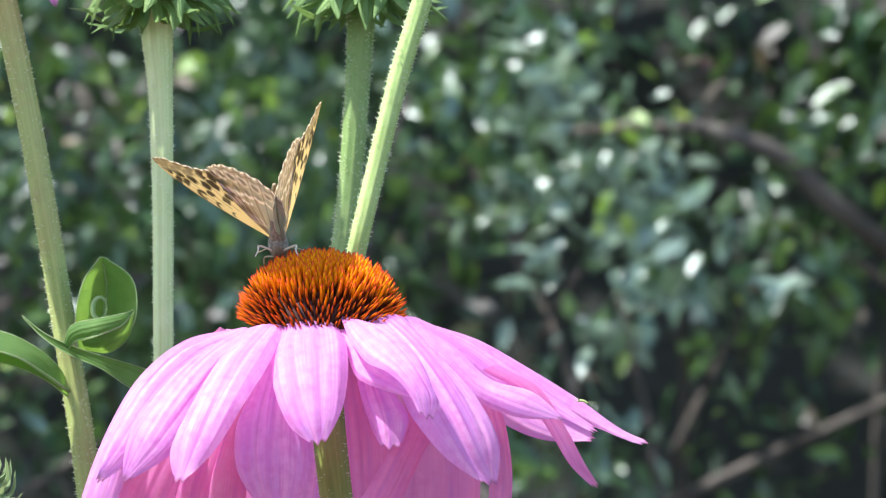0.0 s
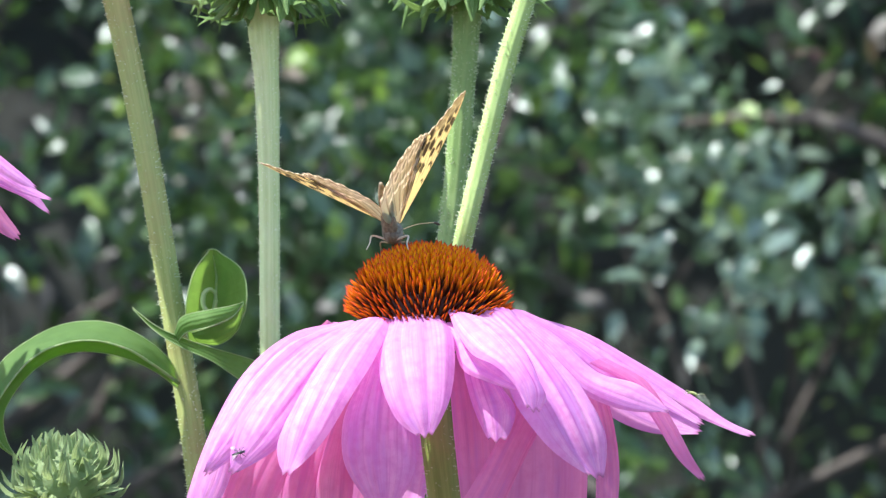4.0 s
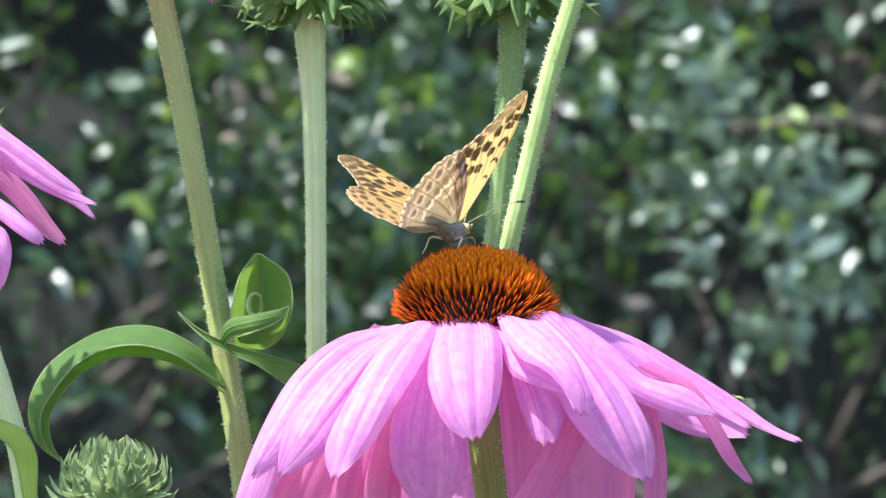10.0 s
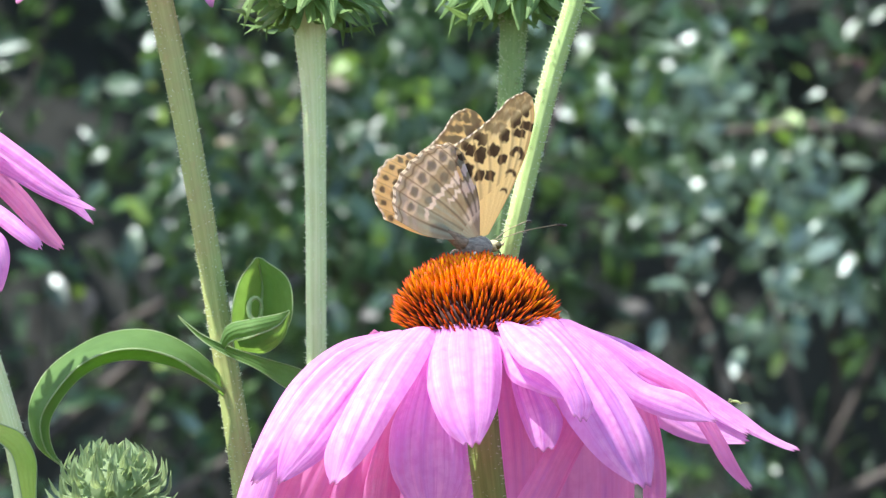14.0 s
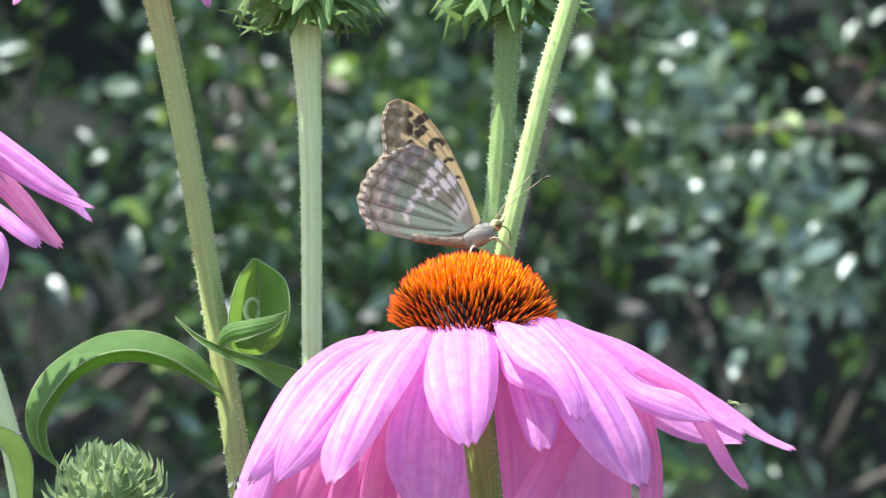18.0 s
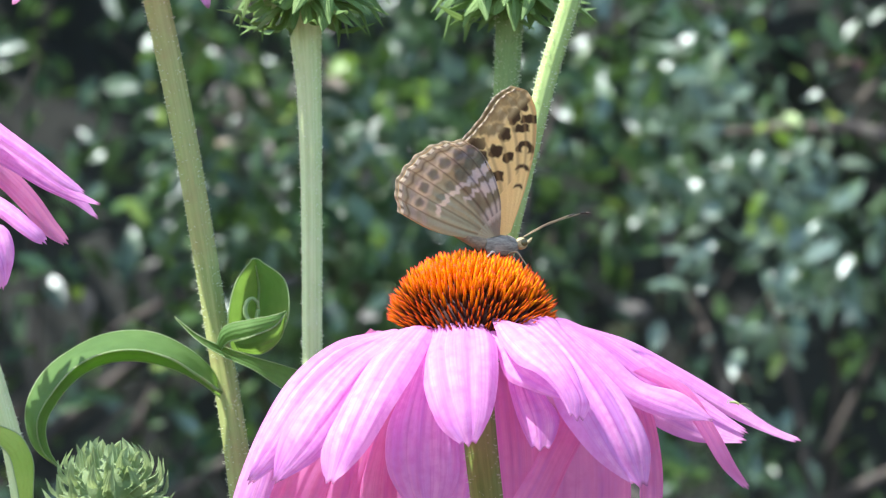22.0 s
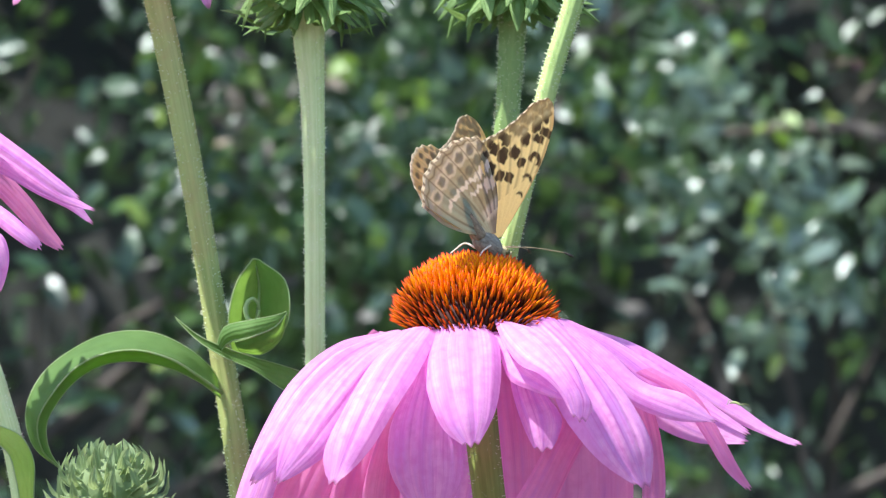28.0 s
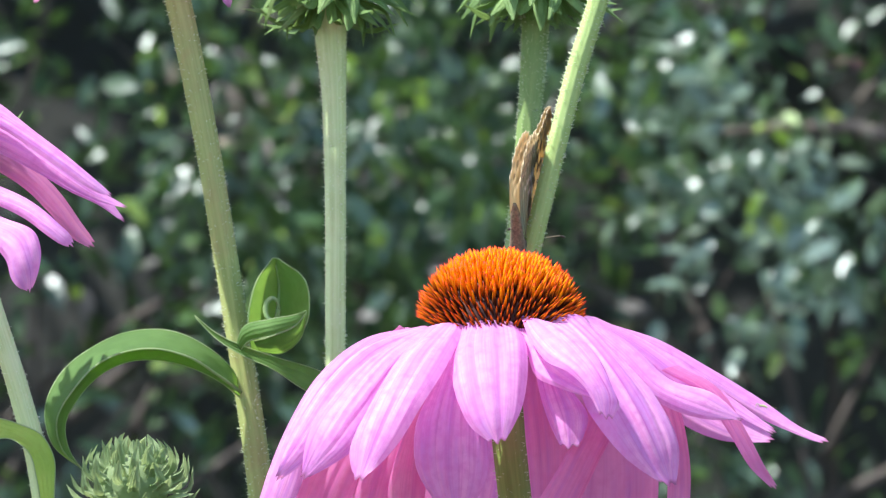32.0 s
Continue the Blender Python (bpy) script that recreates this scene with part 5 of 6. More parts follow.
def motions():
    base = Vector(FLOWER.location)
    walk(FLOWER, [(0, sway(base, 3.1, 2.3)), (0.5, sway(base, 1.6, 1.5)), (1, sway(base, 3.0, 0.8)), (1.5, sway(base, -0.8, 1.5)), (2, sway(base, -2.2, 0.8)), (2.5, sway(base, 0.7, 0.8)), (3.5, sway(base, -2.2, 0.1)),
        (5.5, sway(base, -0.8, 1.5)), (6, sway(base, 1.5, 0.8)), (6.5, sway(base, 0.0, 0.8)), (7, sway(base, 2.3, 0.1)), (7.5, sway(base, -0.8, 0.1)), (8, sway(base, 0.8, 0.1)), (8.5, sway(base, -2.3, 0.1)),
        (9, sway(base, 0.0, -0.0)), (9.5, sway(base, -2.3, -0.0)), (10.5, sway(base, 1.5, 3.9)), (11, sway(base, -1.6, 0.8)), (11.5, sway(base, 3.0, 0.8)), (12.5, sway(base, 0.8, 0.0)), (13, sway(base, 5.4, -0.7)),
        (13.5, sway(base, 3.0, -1.5)), (14, sway(base, 4.6, -1.5)), (16.5, sway(base, 0.8, -0.0)), (18, sway(base, 0.0, 0.8)), (19.5, sway(base, 0.0, 0.8)), (21, sway(base, 0.8, 0.8)), (21.5, sway(base, -4.6, 1.6)),
        (22, sway(base, 0.8, 1.6)), (22.5, sway(base, 3.0, 1.6)), (23, sway(base, -0.8, -0.0)), (23.5, sway(base, -0.8, 3.1)), (24.5, sway(base, 4.6, 1.6)), (25, sway(base, -3.1, 1.6)), (25.5, sway(base, 2.4, 1.6)),
        (27.5, sway(base, 0.8, 0.8)), (28, sway(base, 6.9, 0.8)), (29, sway(base, 12.2, 1.6)), (29.5, sway(base, 17.5, 1.6)), (30, sway(base, 15.3, 0.9)), (31, sway(base, 19.1, 3.9)), (31.5, sway(base, 39.8, 7.0)),
        (32, sway(base, 55.1, 5.4))])
    base = Vector(LEFT_STEM.location)
    walk(LEFT_STEM, [(0, sway(base, 2.4, 0.0)), (5.5, sway(base, 2.4, 0.0)), (6, sway(base, 4.6, 0.0)), (6.5, sway(base, 1.5, 0.0)), (8, sway(base, 0.8, 0.0)), (9.5, sway(base, -2.3, 0.0)), (10, sway(base, 0.0, 0.0)),
        (10.5, sway(base, 1.5, 0.0)), (11, sway(base, -1.6, 0.0)), (11.5, sway(base, 1.5, 0.0)), (12, sway(base, 0.0, 0.0)), (12.5, sway(base, 2.2, 0.0)), (13, sway(base, 6.8, 0.0)), (14.5, sway(base, 6.9, 0.0)),
        (16.5, sway(base, 3.8, 0.0)), (18, sway(base, 3.1, 0.0)), (19.5, sway(base, 4.6, 0.0)), (20, sway(base, 3.1, 0.0)), (21.5, sway(base, 1.5, 0.0)), (22.5, sway(base, 4.6, 0.0)), (23, sway(base, 2.2, 0.0)),
        (23.5, sway(base, -0.8, 0.0)), (24, sway(base, 3.1, 0.0)), (24.5, sway(base, 4.6, 0.0)), (25, sway(base, 6.1, 0.0)), (27.5, sway(base, 6.9, 0.0)), (28, sway(base, 5.4, 0.0)), (28.5, sway(base, 10.7, 0.0)),
        (29, sway(base, 12.3, 0.0)), (29.5, sway(base, 16.1, 0.0)), (30, sway(base, 13.8, 0.0)), (31, sway(base, 17.6, 0.0)), (31.5, sway(base, 30.6, 0.0)), (32, sway(base, 42.8, 0.0))])
    base = Vector(BUD_ONE.location)
    walk(BUD_ONE, [(0, sway(base, 7.3, 0.0)), (0.5, sway(base, 4.3, 0.0)), (1, sway(base, 5.7, 0.0)), (1.5, sway(base, 3.7, 0.0)), (2, sway(base, 0.7, 0.0)), (2.5, sway(base, 3.6, 0.0)), (3.5, sway(base, 0.7, 0.0)),
        (5.5, sway(base, 0.7, 0.0)), (7, sway(base, 0.7, 0.0)), (7.5, sway(base, 2.1, 0.0)), (8, sway(base, -0.7, 0.0)), (8.5, sway(base, 0.7, 0.0)), (9.5, sway(base, -2.2, 0.0)), (10, sway(base, 0.0, 0.0)),
        (10.5, sway(base, 2.9, 0.0)), (11, sway(base, 1.4, 0.0)), (11.5, sway(base, 2.8, 0.0)), (12.5, sway(base, 0.7, 0.0)), (13, sway(base, 6.5, 0.0)), (14.5, sway(base, 6.6, 0.0)), (16.5, sway(base, 3.6, 0.0)),
        (17, sway(base, 1.4, 0.0)), (18.5, sway(base, 0.0, 0.0)), (19.5, sway(base, 2.8, 0.0)), (20, sway(base, 0.0, 0.0)), (20.5, sway(base, 1.4, 0.0)), (21.5, sway(base, 0.0, 0.0)), (22.5, sway(base, 2.8, 0.0)),
        (23.5, sway(base, -0.8, 0.0)), (24, sway(base, 1.5, 0.0)), (24.5, sway(base, 4.3, 0.0)), (25, sway(base, 5.8, 0.0)), (25.5, sway(base, 3.7, 0.0)), (27.5, sway(base, 6.6, 0.0)), (28.5, sway(base, 10.2, 0.0)),
        (29, sway(base, 13.1, 0.0)), (29.5, sway(base, 16.7, 0.0)), (30.5, sway(base, 14.5, 0.0)), (31, sway(base, 19.7, 0.0)), (31.5, sway(base, 33.4, 0.0)), (32, sway(base, 48.0, 0.0))])
    base = Vector(BUD_TWO.location)
    walk(BUD_TWO, [(0, sway(base, 7.7, 0.0)), (0.5, sway(base, 4.6, 0.0)), (1, sway(base, 6.0, 0.0)), (1.5, sway(base, 3.9, 0.0)), (2, sway(base, 0.8, 0.0)), (2.5, sway(base, 3.8, 0.0)), (3.5, sway(base, 0.8, 0.0)),
        (5.5, sway(base, 0.8, 0.0)), (7, sway(base, 0.7, 0.0)), (7.5, sway(base, 2.2, 0.0)), (8, sway(base, -0.8, 0.0)), (8.5, sway(base, 0.7, 0.0)), (9.5, sway(base, -2.3, 0.0)), (10, sway(base, 0.0, 0.0)),
        (10.5, sway(base, 3.0, 0.0)), (11, sway(base, 1.5, 0.0)), (11.5, sway(base, 3.0, 0.0)), (12.5, sway(base, 0.8, 0.0)), (13, sway(base, 6.9, 0.0)), (14.5, sway(base, 6.9, 0.0)), (16.5, sway(base, 3.8, 0.0)),
        (17, sway(base, 1.5, 0.0)), (18.5, sway(base, 0.0, 0.0)), (19.5, sway(base, 3.0, 0.0)), (20, sway(base, 0.0, 0.0)), (20.5, sway(base, 1.5, 0.0)), (21.5, sway(base, 0.0, 0.0)), (22.5, sway(base, 3.0, 0.0)),
        (23.5, sway(base, -0.8, 0.0)), (24, sway(base, 1.6, 0.0)), (24.5, sway(base, 4.5, 0.0)), (25, sway(base, 6.1, 0.0)), (25.5, sway(base, 3.9, 0.0)), (27.5, sway(base, 6.9, 0.0)), (28.5, sway(base, 10.7, 0.0)),
        (29, sway(base, 13.8, 0.0)), (29.5, sway(base, 17.6, 0.0)), (30.5, sway(base, 15.3, 0.0)), (31, sway(base, 20.7, 0.0)), (31.5, sway(base, 35.2, 0.0)), (32, sway(base, 50.5, 0.0))])
    base = Vector(SLANT.location)
    walk(SLANT, [(0, sway(base, 7.7, 0.0)), (0.5, sway(base, 4.6, 0.0)), (1, sway(base, 6.0, 0.0)), (1.5, sway(base, 3.9, 0.0)), (2, sway(base, 0.8, 0.0)), (2.5, sway(base, 3.8, 0.0)), (3.5, sway(base, 0.8, 0.0)),
        (5.5, sway(base, 0.8, 0.0)), (7, sway(base, 0.7, 0.0)), (7.5, sway(base, 2.2, 0.0)), (8, sway(base, -0.8, 0.0)), (8.5, sway(base, 0.7, 0.0)), (9.5, sway(base, -2.3, 0.0)), (10, sway(base, 0.0, 0.0)),
        (10.5, sway(base, 3.0, 0.0)), (11, sway(base, 1.5, 0.0)), (11.5, sway(base, 3.0, 0.0)), (12.5, sway(base, 0.8, 0.0)), (13, sway(base, 6.9, 0.0)), (14.5, sway(base, 6.9, 0.0)), (16.5, sway(base, 3.8, 0.0)),
        (17, sway(base, 1.5, 0.0)), (18.5, sway(base, 0.0, 0.0)), (19.5, sway(base, 3.0, 0.0)), (20, sway(base, 0.0, 0.0)), (20.5, sway(base, 1.5, 0.0)), (21.5, sway(base, 0.0, 0.0)), (22.5, sway(base, 3.0, 0.0)),
        (23.5, sway(base, -0.8, 0.0)), (24, sway(base, 1.6, 0.0)), (24.5, sway(base, 4.5, 0.0)), (25, sway(base, 6.1, 0.0)), (25.5, sway(base, 3.9, 0.0)), (27.5, sway(base, 6.9, 0.0)), (28.5, sway(base, 10.7, 0.0)),
        (29, sway(base, 13.8, 0.0)), (29.5, sway(base, 17.6, 0.0)), (30.5, sway(base, 15.3, 0.0)), (31, sway(base, 20.7, 0.0)), (31.5, sway(base, 35.2, 0.0)), (32, sway(base, 50.5, 0.0))])
    base = Vector(LOW_BUD.location)
    walk(LOW_BUD, [(0, sway(base, 1.6, -1.6)), (3, sway(base, 1.6, -1.6)), (3.5, sway(base, -2.3, 0.0)), (5.5, sway(base, 0.8, 1.5)), (6, sway(base, 3.0, -0.8)), (6.5, sway(base, -0.0, -0.8)), (7, sway(base, 2.3, 0.0)),
        (7.5, sway(base, -0.8, 0.0)), (8, sway(base, 0.8, 0.0)), (8.5, sway(base, -2.3, -1.5)), (9, sway(base, 0.0, -0.0)), (9.5, sway(base, -2.3, -0.0)), (10, sway(base, -0.0, -0.8)), (10.5, sway(base, 1.5, 3.9)),
        (11, sway(base, -1.6, 0.8)), (11.5, sway(base, 3.1, 0.8)), (12, sway(base, 1.6, -0.8)), (13, sway(base, 5.3, -0.7)), (14.5, sway(base, 5.4, -0.0)), (16.5, sway(base, 0.8, -0.0)), (18, sway(base, 0.0, 0.8)),
        (18.5, sway(base, -1.5, 0.8)), (19, sway(base, 1.6, 0.8)), (20.5, sway(base, 0.0, 0.8)), (21.5, sway(base, -1.5, -0.0)), (22, sway(base, 2.3, 1.6)), (23, sway(base, -0.8, -0.0)), (23.5, sway(base, 3.8, 1.6)),
        (24, sway(base, 1.6, 1.6)), (24.5, sway(base, 6.1, 1.6)), (25, sway(base, 0.0, 1.6)), (25.5, sway(base, 5.3, 3.1)), (27.5, sway(base, 2.3, 2.3)), (28, sway(base, 5.3, 0.8)), (28.5, sway(base, 7.7, 1.6)),
        (29, sway(base, 13.8, 1.6)), (29.5, sway(base, 17.6, 1.6)), (30, sway(base, 15.3, 2.3)), (30.5, sway(base, 13.8, 2.3)), (31, sway(base, 16.1, 3.8)), (31.5, sway(base, 33.7, 7.0)), (32, sway(base, 49.0, 7.0))])
    base = Vector(EDGE.location)
    walk(EDGE, [(0, sway(base, 1.4, 0.0)), (3, sway(base, 1.4, 0.0)), (3.5, sway(base, -2.0, 0.0)), (5.5, sway(base, 0.7, 0.0)), (6, sway(base, 2.7, 0.0)), (6.5, sway(base, -0.0, 0.0)), (7, sway(base, 2.1, 0.0)),
        (7.5, sway(base, -0.7, 0.0)), (8, sway(base, 0.7, 0.0)), (8.5, sway(base, -2.1, 0.0)), (9, sway(base, 0.0, 0.0)), (9.5, sway(base, -2.1, 0.0)), (10, sway(base, -0.0, 0.0)), (10.5, sway(base, 1.4, 0.0)),
        (11, sway(base, -1.4, 0.0)), (11.5, sway(base, 2.8, 0.0)), (12, sway(base, 1.4, 0.0)), (13, sway(base, 4.8, 0.0)), (14.5, sway(base, 4.9, 0.0)), (16.5, sway(base, 0.7, 0.0)), (18, sway(base, 0.0, 0.0)),
        (18.5, sway(base, -1.4, 0.0)), (19, sway(base, 1.4, 0.0)), (20.5, sway(base, 0.0, 0.0)), (21.5, sway(base, -1.4, 0.0)), (22, sway(base, 2.1, 0.0)), (23, sway(base, -0.7, 0.0)), (23.5, sway(base, 3.4, 0.0)),
        (24, sway(base, 1.4, 0.0)), (24.5, sway(base, 5.5, 0.0)), (25, sway(base, 0.0, 0.0)), (25.5, sway(base, 4.8, 0.0)), (27.5, sway(base, 2.1, 0.0)), (28, sway(base, 4.8, 0.0)), (28.5, sway(base, 6.9, 0.0)),
        (29, sway(base, 12.4, 0.0)), (29.5, sway(base, 15.9, 0.0)), (30, sway(base, 13.8, 0.0)), (30.5, sway(base, 12.4, 0.0)), (31, sway(base, 14.5, 0.0)), (31.5, sway(base, 30.3, 0.0)), (32, sway(base, 44.1, 0.0))])
    base = Vector(LEFT_FLOWER.location)
    walk(LEFT_FLOWER, [(0, sway(base, 3.8, 3.0)), (5.5, sway(base, 3.8, 3.0)), (6, sway(base, 3.0, 0.4)), (6.5, sway(base, -3.1, -1.2)), (7, sway(base, 0.7, -0.8)), (7.5, sway(base, -2.3, -0.0)), (9, sway(base, 0.0, -0.0)),
        (10, sway(base, 1.5, 1.9)), (10.5, sway(base, 3.0, 4.2)), (11, sway(base, -0.1, 2.7)), (11.5, sway(base, 4.5, 1.9)), (12, sway(base, 1.5, 0.4)), (13, sway(base, 6.8, 1.1)), (14, sway(base, 4.5, -0.0)),
        (16.5, sway(base, 0.7, -0.0)), (17.5, sway(base, 3.0, 1.9)), (18, sway(base, 4.6, 5.0)), (18.5, sway(base, 3.0, 5.0)), (19, sway(base, 9.2, 8.0)), (19.5, sway(base, 6.1, 5.7)), (20, sway(base, 7.6, 5.7)),
        (20.5, sway(base, 3.0, 3.4)), (21, sway(base, 15.9, 18.0)), (21.5, sway(base, 9.1, 12.2)), (22, sway(base, 14.4, 11.5)), (22.5, sway(base, 16.7, 11.5)), (23, sway(base, 6.8, 9.2)), (23.5, sway(base, 9.9, 5.3)),
        (24, sway(base, 12.2, 11.5)), (24.5, sway(base, 10.6, 5.3)), (25, sway(base, 6.0, 6.1)), (25.5, sway(base, 8.3, 3.8)), (27.5, sway(base, 2.2, 1.9)), (28, sway(base, 6.8, 1.9)), (28.5, sway(base, 12.2, 3.8)),
        (29, sway(base, 21.4, 6.1)), (29.5, sway(base, 20.6, 3.0)), (30.5, sway(base, 18.3, 5.0)), (31, sway(base, 28.3, 8.0)), (31.5, sway(base, 39.7, 7.3)), (32, sway(base, 62.7, 8.0))])
    walk(BUTTERFLY, [(0, perch(762, 418, 0.002, -4, -26, -1)), (0.5, perch(759, 414, 0.002, -10, -27, -1)), (1, perch(761, 420, 0.002, -1, -21, -1)), (1.5, perch(772, 422, 0.002, -4, -26, -2)),
        (2, perch(770, 427, 0.002, 3, -19, -2)), (2.5, perch(777, 405, 0.002, -19, -19, -2)), (2.8, perch(759, 406, 0.002, -8, -21, 0)), (3, perch(755, 414, 0.002, -10, -15, 0)),
        (3.5, perch(759, 412, 0.002, -11, -15, 0)), (5.5, perch(799, 408, 0.002, -16, -2, 1)), (6, perch(788, 400, 0.002, -28, 2, 2)), (7, perch(794, 416, 0.002, -30, -11, 1)),
        (8, perch(790, 414, 0.002, -25, -16, 1)), (9, perch(788, 416, 0.002, -28, -14, 1)), (9.5, perch(802, 414, 0.002, -22, -14, 0)), (10, perch(791, 401, 0.002, -32, 0, 1)),
        (10.5, perch(794, 377, 0.002, -38, 8, 1)), (11, perch(805, 390, 0.002, -45, 10, 2)), (12, perch(817, 397, 0.002, -53, 6, 3)), (12.5, perch(833, 416, 0.002, -61, -2, 4)),
        (13, perch(838, 420, 0.002, -56, -2, 3)), (14, perch(836, 420, 0.002, -55, -5, 4)), (14.5, perch(827, 421, 0.002, -47, 2, 4)), (16.5, perch(832, 406, 0.002, -77, 16, 3)),
        (17, perch(839, 402, 0.002, -81, 22, 3)), (18, perch(836, 403, 0.002, -80, 23, 5)), (19, perch(833, 401, 0.002, -79, 28, 5)), (20, perch(837, 401, 0.002, -81, 27, 4)),
        (21, perch(853, 403, 0.002, -101, 25, 1)), (21.5, perch(849, 413, 0.002, -88, 17, 0)), (22, perch(879, 419, 0.002, -78, 1, -2)), (22.5, perch(878, 419, 0.002, -76, 4, -2)),
        (23, perch(872, 408, 0.002, -77, 11, -3)), (23.5, perch(865, 411, 0.002, -76, 9, -5)), (24, perch(873, 416, 0.002, -72, 3, -7)), (24.5, perch(882, 425, 0.002, -59, -9, -8)),
        (25, perch(875, 425, 0.002, -61, -4, -8)), (25.5, perch(869, 419, 0.002, -65, -1, -5)), (27.5, perch(868, 405, 0.002, -60, -21, 2)), (28, perch(864, 413, 0.002, -44, -26, 4)),
        (28.5, perch(860, 397, 0.002, -33, -23, 2)), (29, perch(863, 402, 0.002, -32, -16, 1)), (29.5, perch(868, 404, 0.002, -25, -20, -1)), (30, perch(871, 408, 0.002, -26, -22, -4)),
        (30.5, perch(864, 416, 0.004, -25, -8, -11)), (31, perch(877, 418, 0.006, -18, -4, -13)), (31.5, perch(902, 415, 0.016, -9, -6, 5)), (32, perch(923, 422, 0.03, -9, -10, 8))])
    walk(WINGS["right", "forewing"], [(t, wing_pose("right", "forewing", a, b)) for t, a, b in (
        (0, 75, -41), (0.5, 76, -39), (1, 70, -41), (1.5, 87, -36), (2, 51, -32), (2.5, 82, -30), (2.8, 51, -32), (3, 51, -37), (3.5, 65, -39), (5.5, 63, -31), (6, 65, -37), (7, 71, -33),
        (8, 74, -37), (9, 77, -38), (9.5, 87, -33), (10, 60, -35), (10.5, 49, -33), (11, 65, -33), (12, 62, -34), (12.5, 75, -36), (13, 80, -30), (14, 85, -26), (14.5, 80, -30), (16.5, 78, -38),
        (17, 97, -51), (18, 97, -48), (19, 97, -48), (20, 96, -46), (21, 94, -38), (21.5, 77, -35), (22, 75, -32), (22.5, 78, -37), (23, 71, -39), (23.5, 69, -39), (24, 67, -41), (24.5, 65, -31),
        (25, 65, -35), (25.5, 70, -41), (27.5, 69, -50), (28, 85, -41), (28.5, 83, -34), (29, 64, -33), (29.5, 80, -35), (30, 71, -40), (30.5, 82, -32), (31, 86, -20), (31.5, 88, -19), (32, 91, -21))])
    walk(WINGS["right", "hindwing"], [(t, wing_pose("right", "hindwing", a, b)) for t, a, b in (
        (0, 75, -38), (0.5, 76, -33), (1, 70, -37), (1.5, 87, -36), (2, 51, -46), (2.5, 82, -31), (2.8, 51, -26), (3, 51, -26), (3.5, 65, -26), (5.5, 63, -39), (6, 65, -31), (7, 71, -32),
        (8, 74, -35), (9, 77, -33), (9.5, 87, -27), (10, 60, -31), (10.5, 49, -29), (11, 65, -31), (12, 62, -31), (12.5, 75, -26), (13, 80, -25), (14, 85, -23), (14.5, 80, -20), (16.5, 78, -12),
        (17, 97, -6), (18, 97, -5), (19, 97, -5), (20, 96, -4), (21, 94, -3), (21.5, 77, -7), (22, 75, -13), (22.5, 78, -13), (23, 71, -15), (23.5, 69, -14), (24, 67, -15), (24.5, 65, -19),
        (25, 65, -17), (25.5, 70, -16), (27.5, 69, -38), (28, 85, -39), (28.5, 83, -32), (29, 64, -31), (29.5, 80, -33), (30, 71, -35), (30.5, 82, -24), (31, 86, -14), (31.5, 88, -10), (32, 91, -3))])
    walk(WINGS["left", "forewing"], [(t, wing_pose("left", "forewing", a, b)) for t, a, b in (
        (0, 34, -41), (0.5, 36, -39), (1, 32, -41), (1.5, 43, -36), (2, 14, -32), (2.5, 25, -30), (2.8, 12, -32), (3, 14, -37), (3.5, 25, -39), (5.5, 18, -31), (6, 25, -37), (7, 27, -33),
        (8, 34, -37), (9, 35, -38), (9.5, 40, -33), (10, 25, -35), (10.5, 15, -33), (11, 32, -33), (12, 31, -34), (12.5, 37, -36), (13, 45, -30), (14, 58, -26), (14.5, 50, -30), (16.5, 73, -38),
        (17, 81, -51), (18, 81, -48), (19, 81, -48), (20, 82, -46), (21, 84, -38), (21.5, 98, -35), (22, 98, -32), (22.5, 94, -37), (23, 103, -39), (23.5, 104, -39), (24, 105, -40), (24.5, 106, -30),
        (25, 106, -34), (25.5, 102, -40), (27.5, 38, -50), (28, 56, -41), (28.5, 50, -34), (29, 39, -33), (29.5, 49, -35), (30, 65, -40), (30.5, 87, -32), (31, 92, -20), (31.5, 92, -19), (32, 91, -21))])
    walk(WINGS["left", "hindwing"], [(t, wing_pose("left", "hindwing", a, b)) for t, a, b in (
        (0, 34, -38), (0.5, 36, -33), (1, 32, -37), (1.5, 43, -36), (2, 14, -46), (2.5, 25, -31), (2.8, 12, -26), (3, 14, -26), (3.5, 25, -26), (5.5, 18, -39), (6, 25, -31), (7, 27, -32),
        (8, 34, -35), (9, 35, -33), (9.5, 40, -27), (10, 25, -31), (10.5, 15, -29), (11, 32, -31), (12, 31, -31), (12.5, 37, -26), (13, 45, -25), (14, 58, -23), (14.5, 50, -20), (16.5, 73, -12),
        (17, 81, -6), (18, 81, -5), (19, 81, -5), (20, 82, -4), (21, 84, -3), (21.5, 98, -7), (22, 98, -13), (22.5, 87, -13), (23, 92, -15), (23.5, 92, -14), (24, 92, -15), (24.5, 92, -19),
        (25, 92, -17), (25.5, 90, -16), (27.5, 38, -38), (28, 56, -39), (28.5, 50, -32), (29, 39, -31), (29.5, 49, -33), (30, 65, -35), (30.5, 87, -24), (31, 92, -14), (31.5, 92, -10), (32, 91, -3))])
    # the loose petal that the wind throws up, and the long one that trembles
    loose = PETALS["right_fold"]
    home = loose.matrix_basis.copy()

    def axes(along, across):
        d = Vector(along).normalized()
        nor = d.cross(Vector(across)).normalized()
        return Matrix((d, nor.cross(d), nor)).transposed()
    turn = (axes((33.0, -13.0, 11.5), (-11.0, -4.0, 34.0)) @ axes((16.1, -26.5, -21.6), (14.5, 1.0, 3.4)).transposed()).to_quaternion()
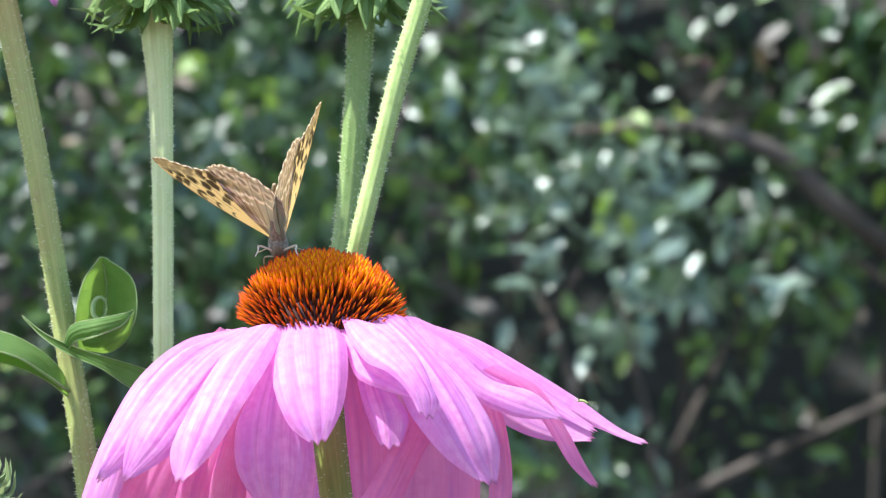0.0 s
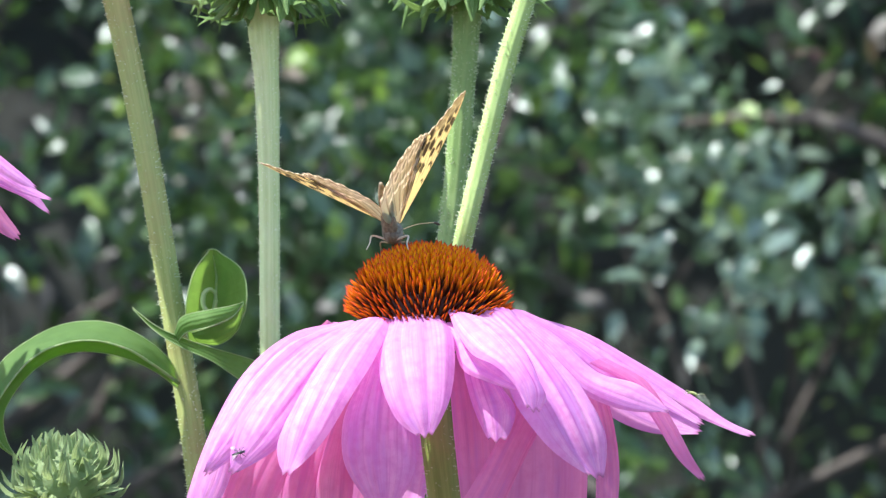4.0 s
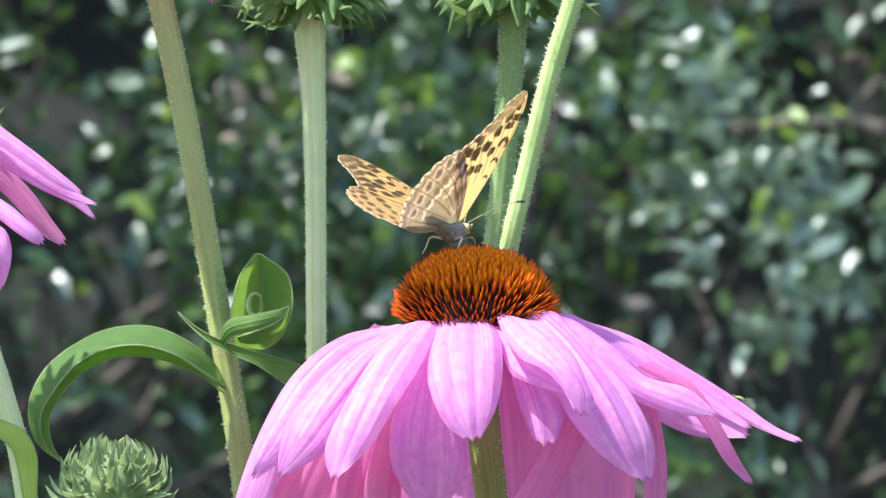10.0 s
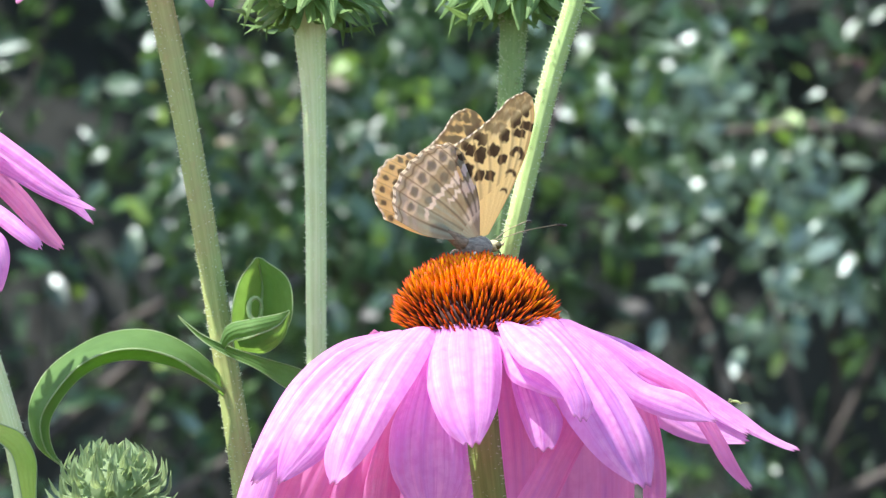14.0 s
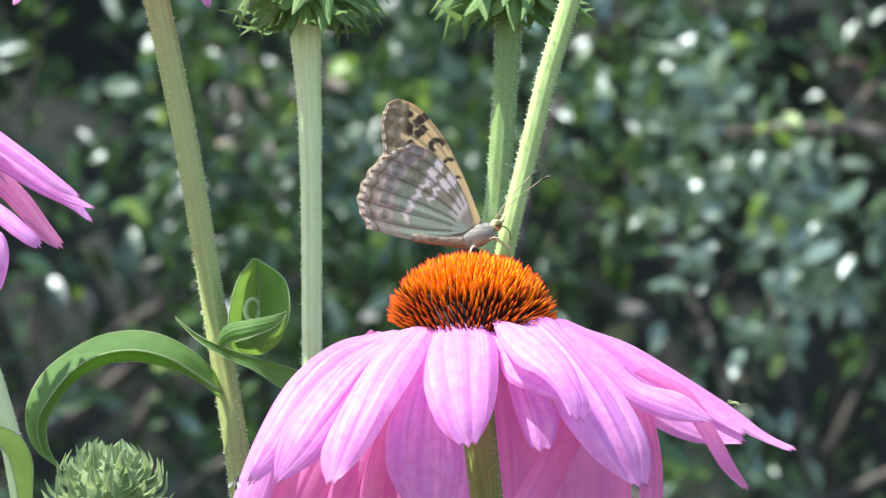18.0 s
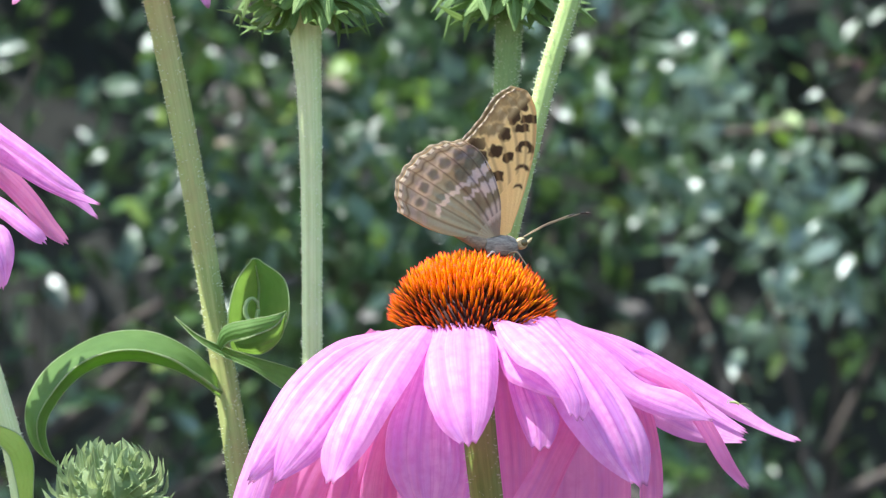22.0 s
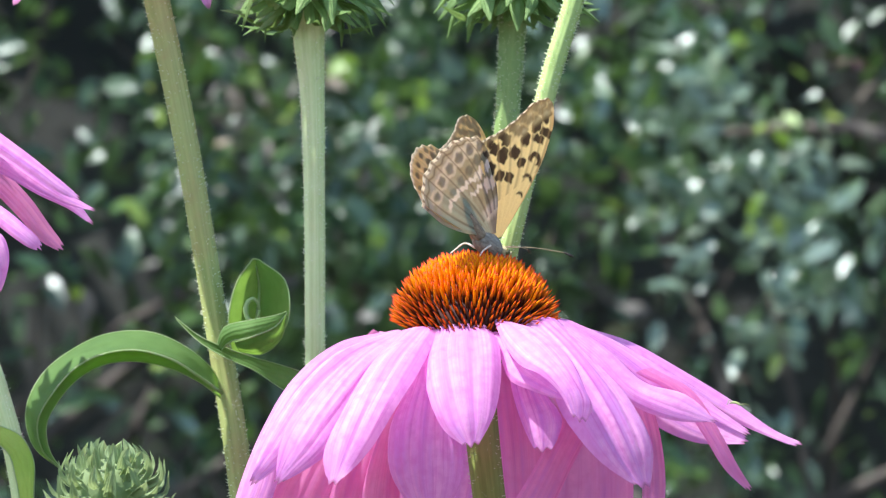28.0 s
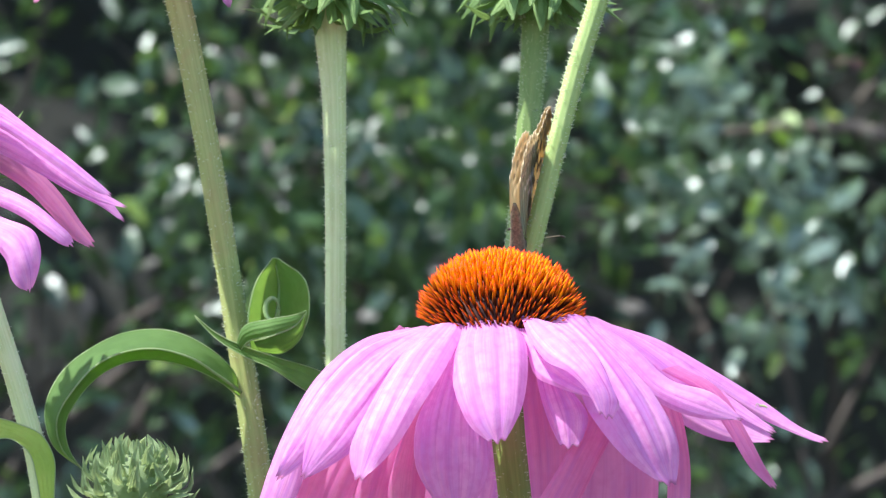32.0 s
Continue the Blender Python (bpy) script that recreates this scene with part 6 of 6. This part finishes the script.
    axle, swing = turn.to_axis_angle()

    def lifted(f):
        return home @ Matrix.Rotation(swing * f, 4, axle)
    walk(loose, [(0, lifted(0)), (22.0, lifted(0)), (22.6, lifted(-0.04)), (23.1, lifted(0.06)), (23.2, lifted(0.45)), (23.3, lifted(0.76)), (23.4, lifted(1.02)), (23.5, lifted(1.0)),
                 (23.6, lifted(0.8)), (23.7, lifted(0.45)), (23.8, lifted(0.02)), (24.0, lifted(-0.05)), (24.6, lifted(0.0)), (32, lifted(0))])
    for key, pairs in (("right_long", ((0, 0), (5.5, 2), (6.5, -5), (10, -2), (10.5, 7), (11, 15), (11.5, 3), (13, -8), (17, -8), (19, -5), (19.5, 7), (20, -2), (21.5, -7), (22, 8), (23, 4),
                                      (23.5, 14), (24, 6), (25, 32), (25.5, 3), (27.5, 12), (28, 3), (30, -2), (31, -18), (31.5, -6), (32, 6))),
                       ("right_hang", ((0, 0), (10, 0), (11, 8), (12, 0), (19, 0), (19.5, 4), (20, 0), (23, 4), (23.3, 60), (23.6, 30), (24, 4), (25, 22), (25.5, 2), (32, 0)))):
        ob = PETALS[key]
        still = ob.matrix_basis.copy()
        walk(ob, [(t, still @ Matrix.Rotation(-d / 430, 4, "Y")) for t, d in pairs])
    # the bee that passes between the stems
    walk(BEE, [(0, flight(-262, -2, -.002, 40, 10)), (20.2, flight(-262, -2, -.002, 40, 10)), (20.4, flight(-120, 110, -.02, 20, 40)), (20.6, flight(91, 188, -.03, 10, 62)), (20.7, flight(191, 220, -.03, 30, 45)),
               (20.8, flight(325, 325, -.02, 60, 32)), (20.9, flight(314, 343, -.02, 85, 28)), (21.0, flight(210, 286, -.02, 88, 30)), (21.1, flight(134, 235, -.02, 88, 32)), (21.2, flight(70, 206, -.02, 88, 30)),
               (21.35, flight(-70, 150, -.02, 80, 20)), (21.8, flight(-262, -2, -.002, 60, 10)), (32, flight(-262, -2, -.002, 60, 10))])

    # the tiny fly that walks over the petals
    def crawl(x, y, z, up, ahead):
        up = Vector(up).normalized()
        fore = (Vector(ahead) - up * up.dot(Vector(ahead))).normalized()
        m = Matrix((fore.cross(up), fore, up)).transposed().to_4x4()
        return Matrix.Translation(Vector((x, y, z)) + up * 0.0002) @ m
    left, right, down = (-0.38, -0.84, 0.40), (1, 0, 0.15), (-0.3, 0, -1)
    hid = crawl(.0040, -.0255, .9130, (0, -1, 0.1), right)
    walk(GNAT_FLY, [(0, crawl(-.0345, -.0345, .8955, left, right)), (2.4, crawl(-.0345, -.0345, .8955, left, right)), (3.0, crawl(-.0343, -.0336, .9045, left, (0.3, 0, 1))), (3.5, crawl(-.0341, -.0334, .9060, left, right)),
                    (5.5, crawl(-.0340, -.0334, .9064, left, (1, 0, 0.6))), (6, crawl(-.0335, -.0330, .9084, left, (0.6, 0, 1))), (6.5, crawl(-.0304, -.0326, .9116, left, right)), (7, crawl(-.0266, -.0325, .9117, left, right)),
                    (7.5, crawl(-.0229, -.0387, .9134, left, right)), (8, crawl(-.0182, -.0415, .9128, (-0.2, -0.93, 0.3), right)), (8.5, crawl(-.0125, -.0362, .9139, (0.1, -0.96, 0.28), right)),
                    (9, crawl(-.0051, -.0271, .9160, (-0.1, -0.95, 0.3), right)), (9.3, crawl(-.0036, -.0266, .9161, (0, -0.95, 0.3), right)), (9.5, crawl(.0020, -.0262, .9150, (0, -0.95, 0.3), right)), (10, hid), (15.5, hid),
                    (16.5, crawl(-.0366, -.0330, .9000, left, (-1, 0, 0))), (17, crawl(-.0409, -.0308, .9006, left, (-1, 0, 0))), (17.5, crawl(-.0424, -.0304, .9012, left, (-1, 0, 0.2))),
                    (18, crawl(-.0433, -.0302, .9015, left, (0, 0, 1))), (18.5, crawl(-.0415, -.0304, .9002, left, (0.6, 0, -1))), (19, crawl(-.0413, -.0304, .9013, left, (0.2, 0, 1))), (19.5, crawl(-.0434, -.0300, .9030, left, (0, 0, 1))),
                    (20, crawl(-.0421, -.0304, .9012, left, (0.8, 0, -0.4))), (20.5, crawl(-.0425, -.0260, .8960, left, down)), (32, crawl(-.0425, -.0260, .8960, left, down))])
    walk(CRICKET, [(0, Matrix.Translation(NYMPH_SPOT)), (23.0, Matrix.Translation(NYMPH_SPOT)), (24.5, Matrix.Translation(NYMPH_SPOT + Vector((0.001, 0.004, -0.002)))), (25.5, Matrix.Translation(NYMPH_SPOT + Vector((0.001, 0.004, -0.002)))),
                   (27.5, Matrix.Translation(NYMPH_SPOT)), (29, Matrix.Translation(NYMPH_SPOT + Vector((0.0015, 0, 0.0)))), (31, Matrix.Translation(NYMPH_SPOT + Vector((0.0024, 0.002, 0.0)))),
                   (32, Matrix.Translation(NYMPH_SPOT + Vector((0.0066, 0.004, -0.001))))])


motions()
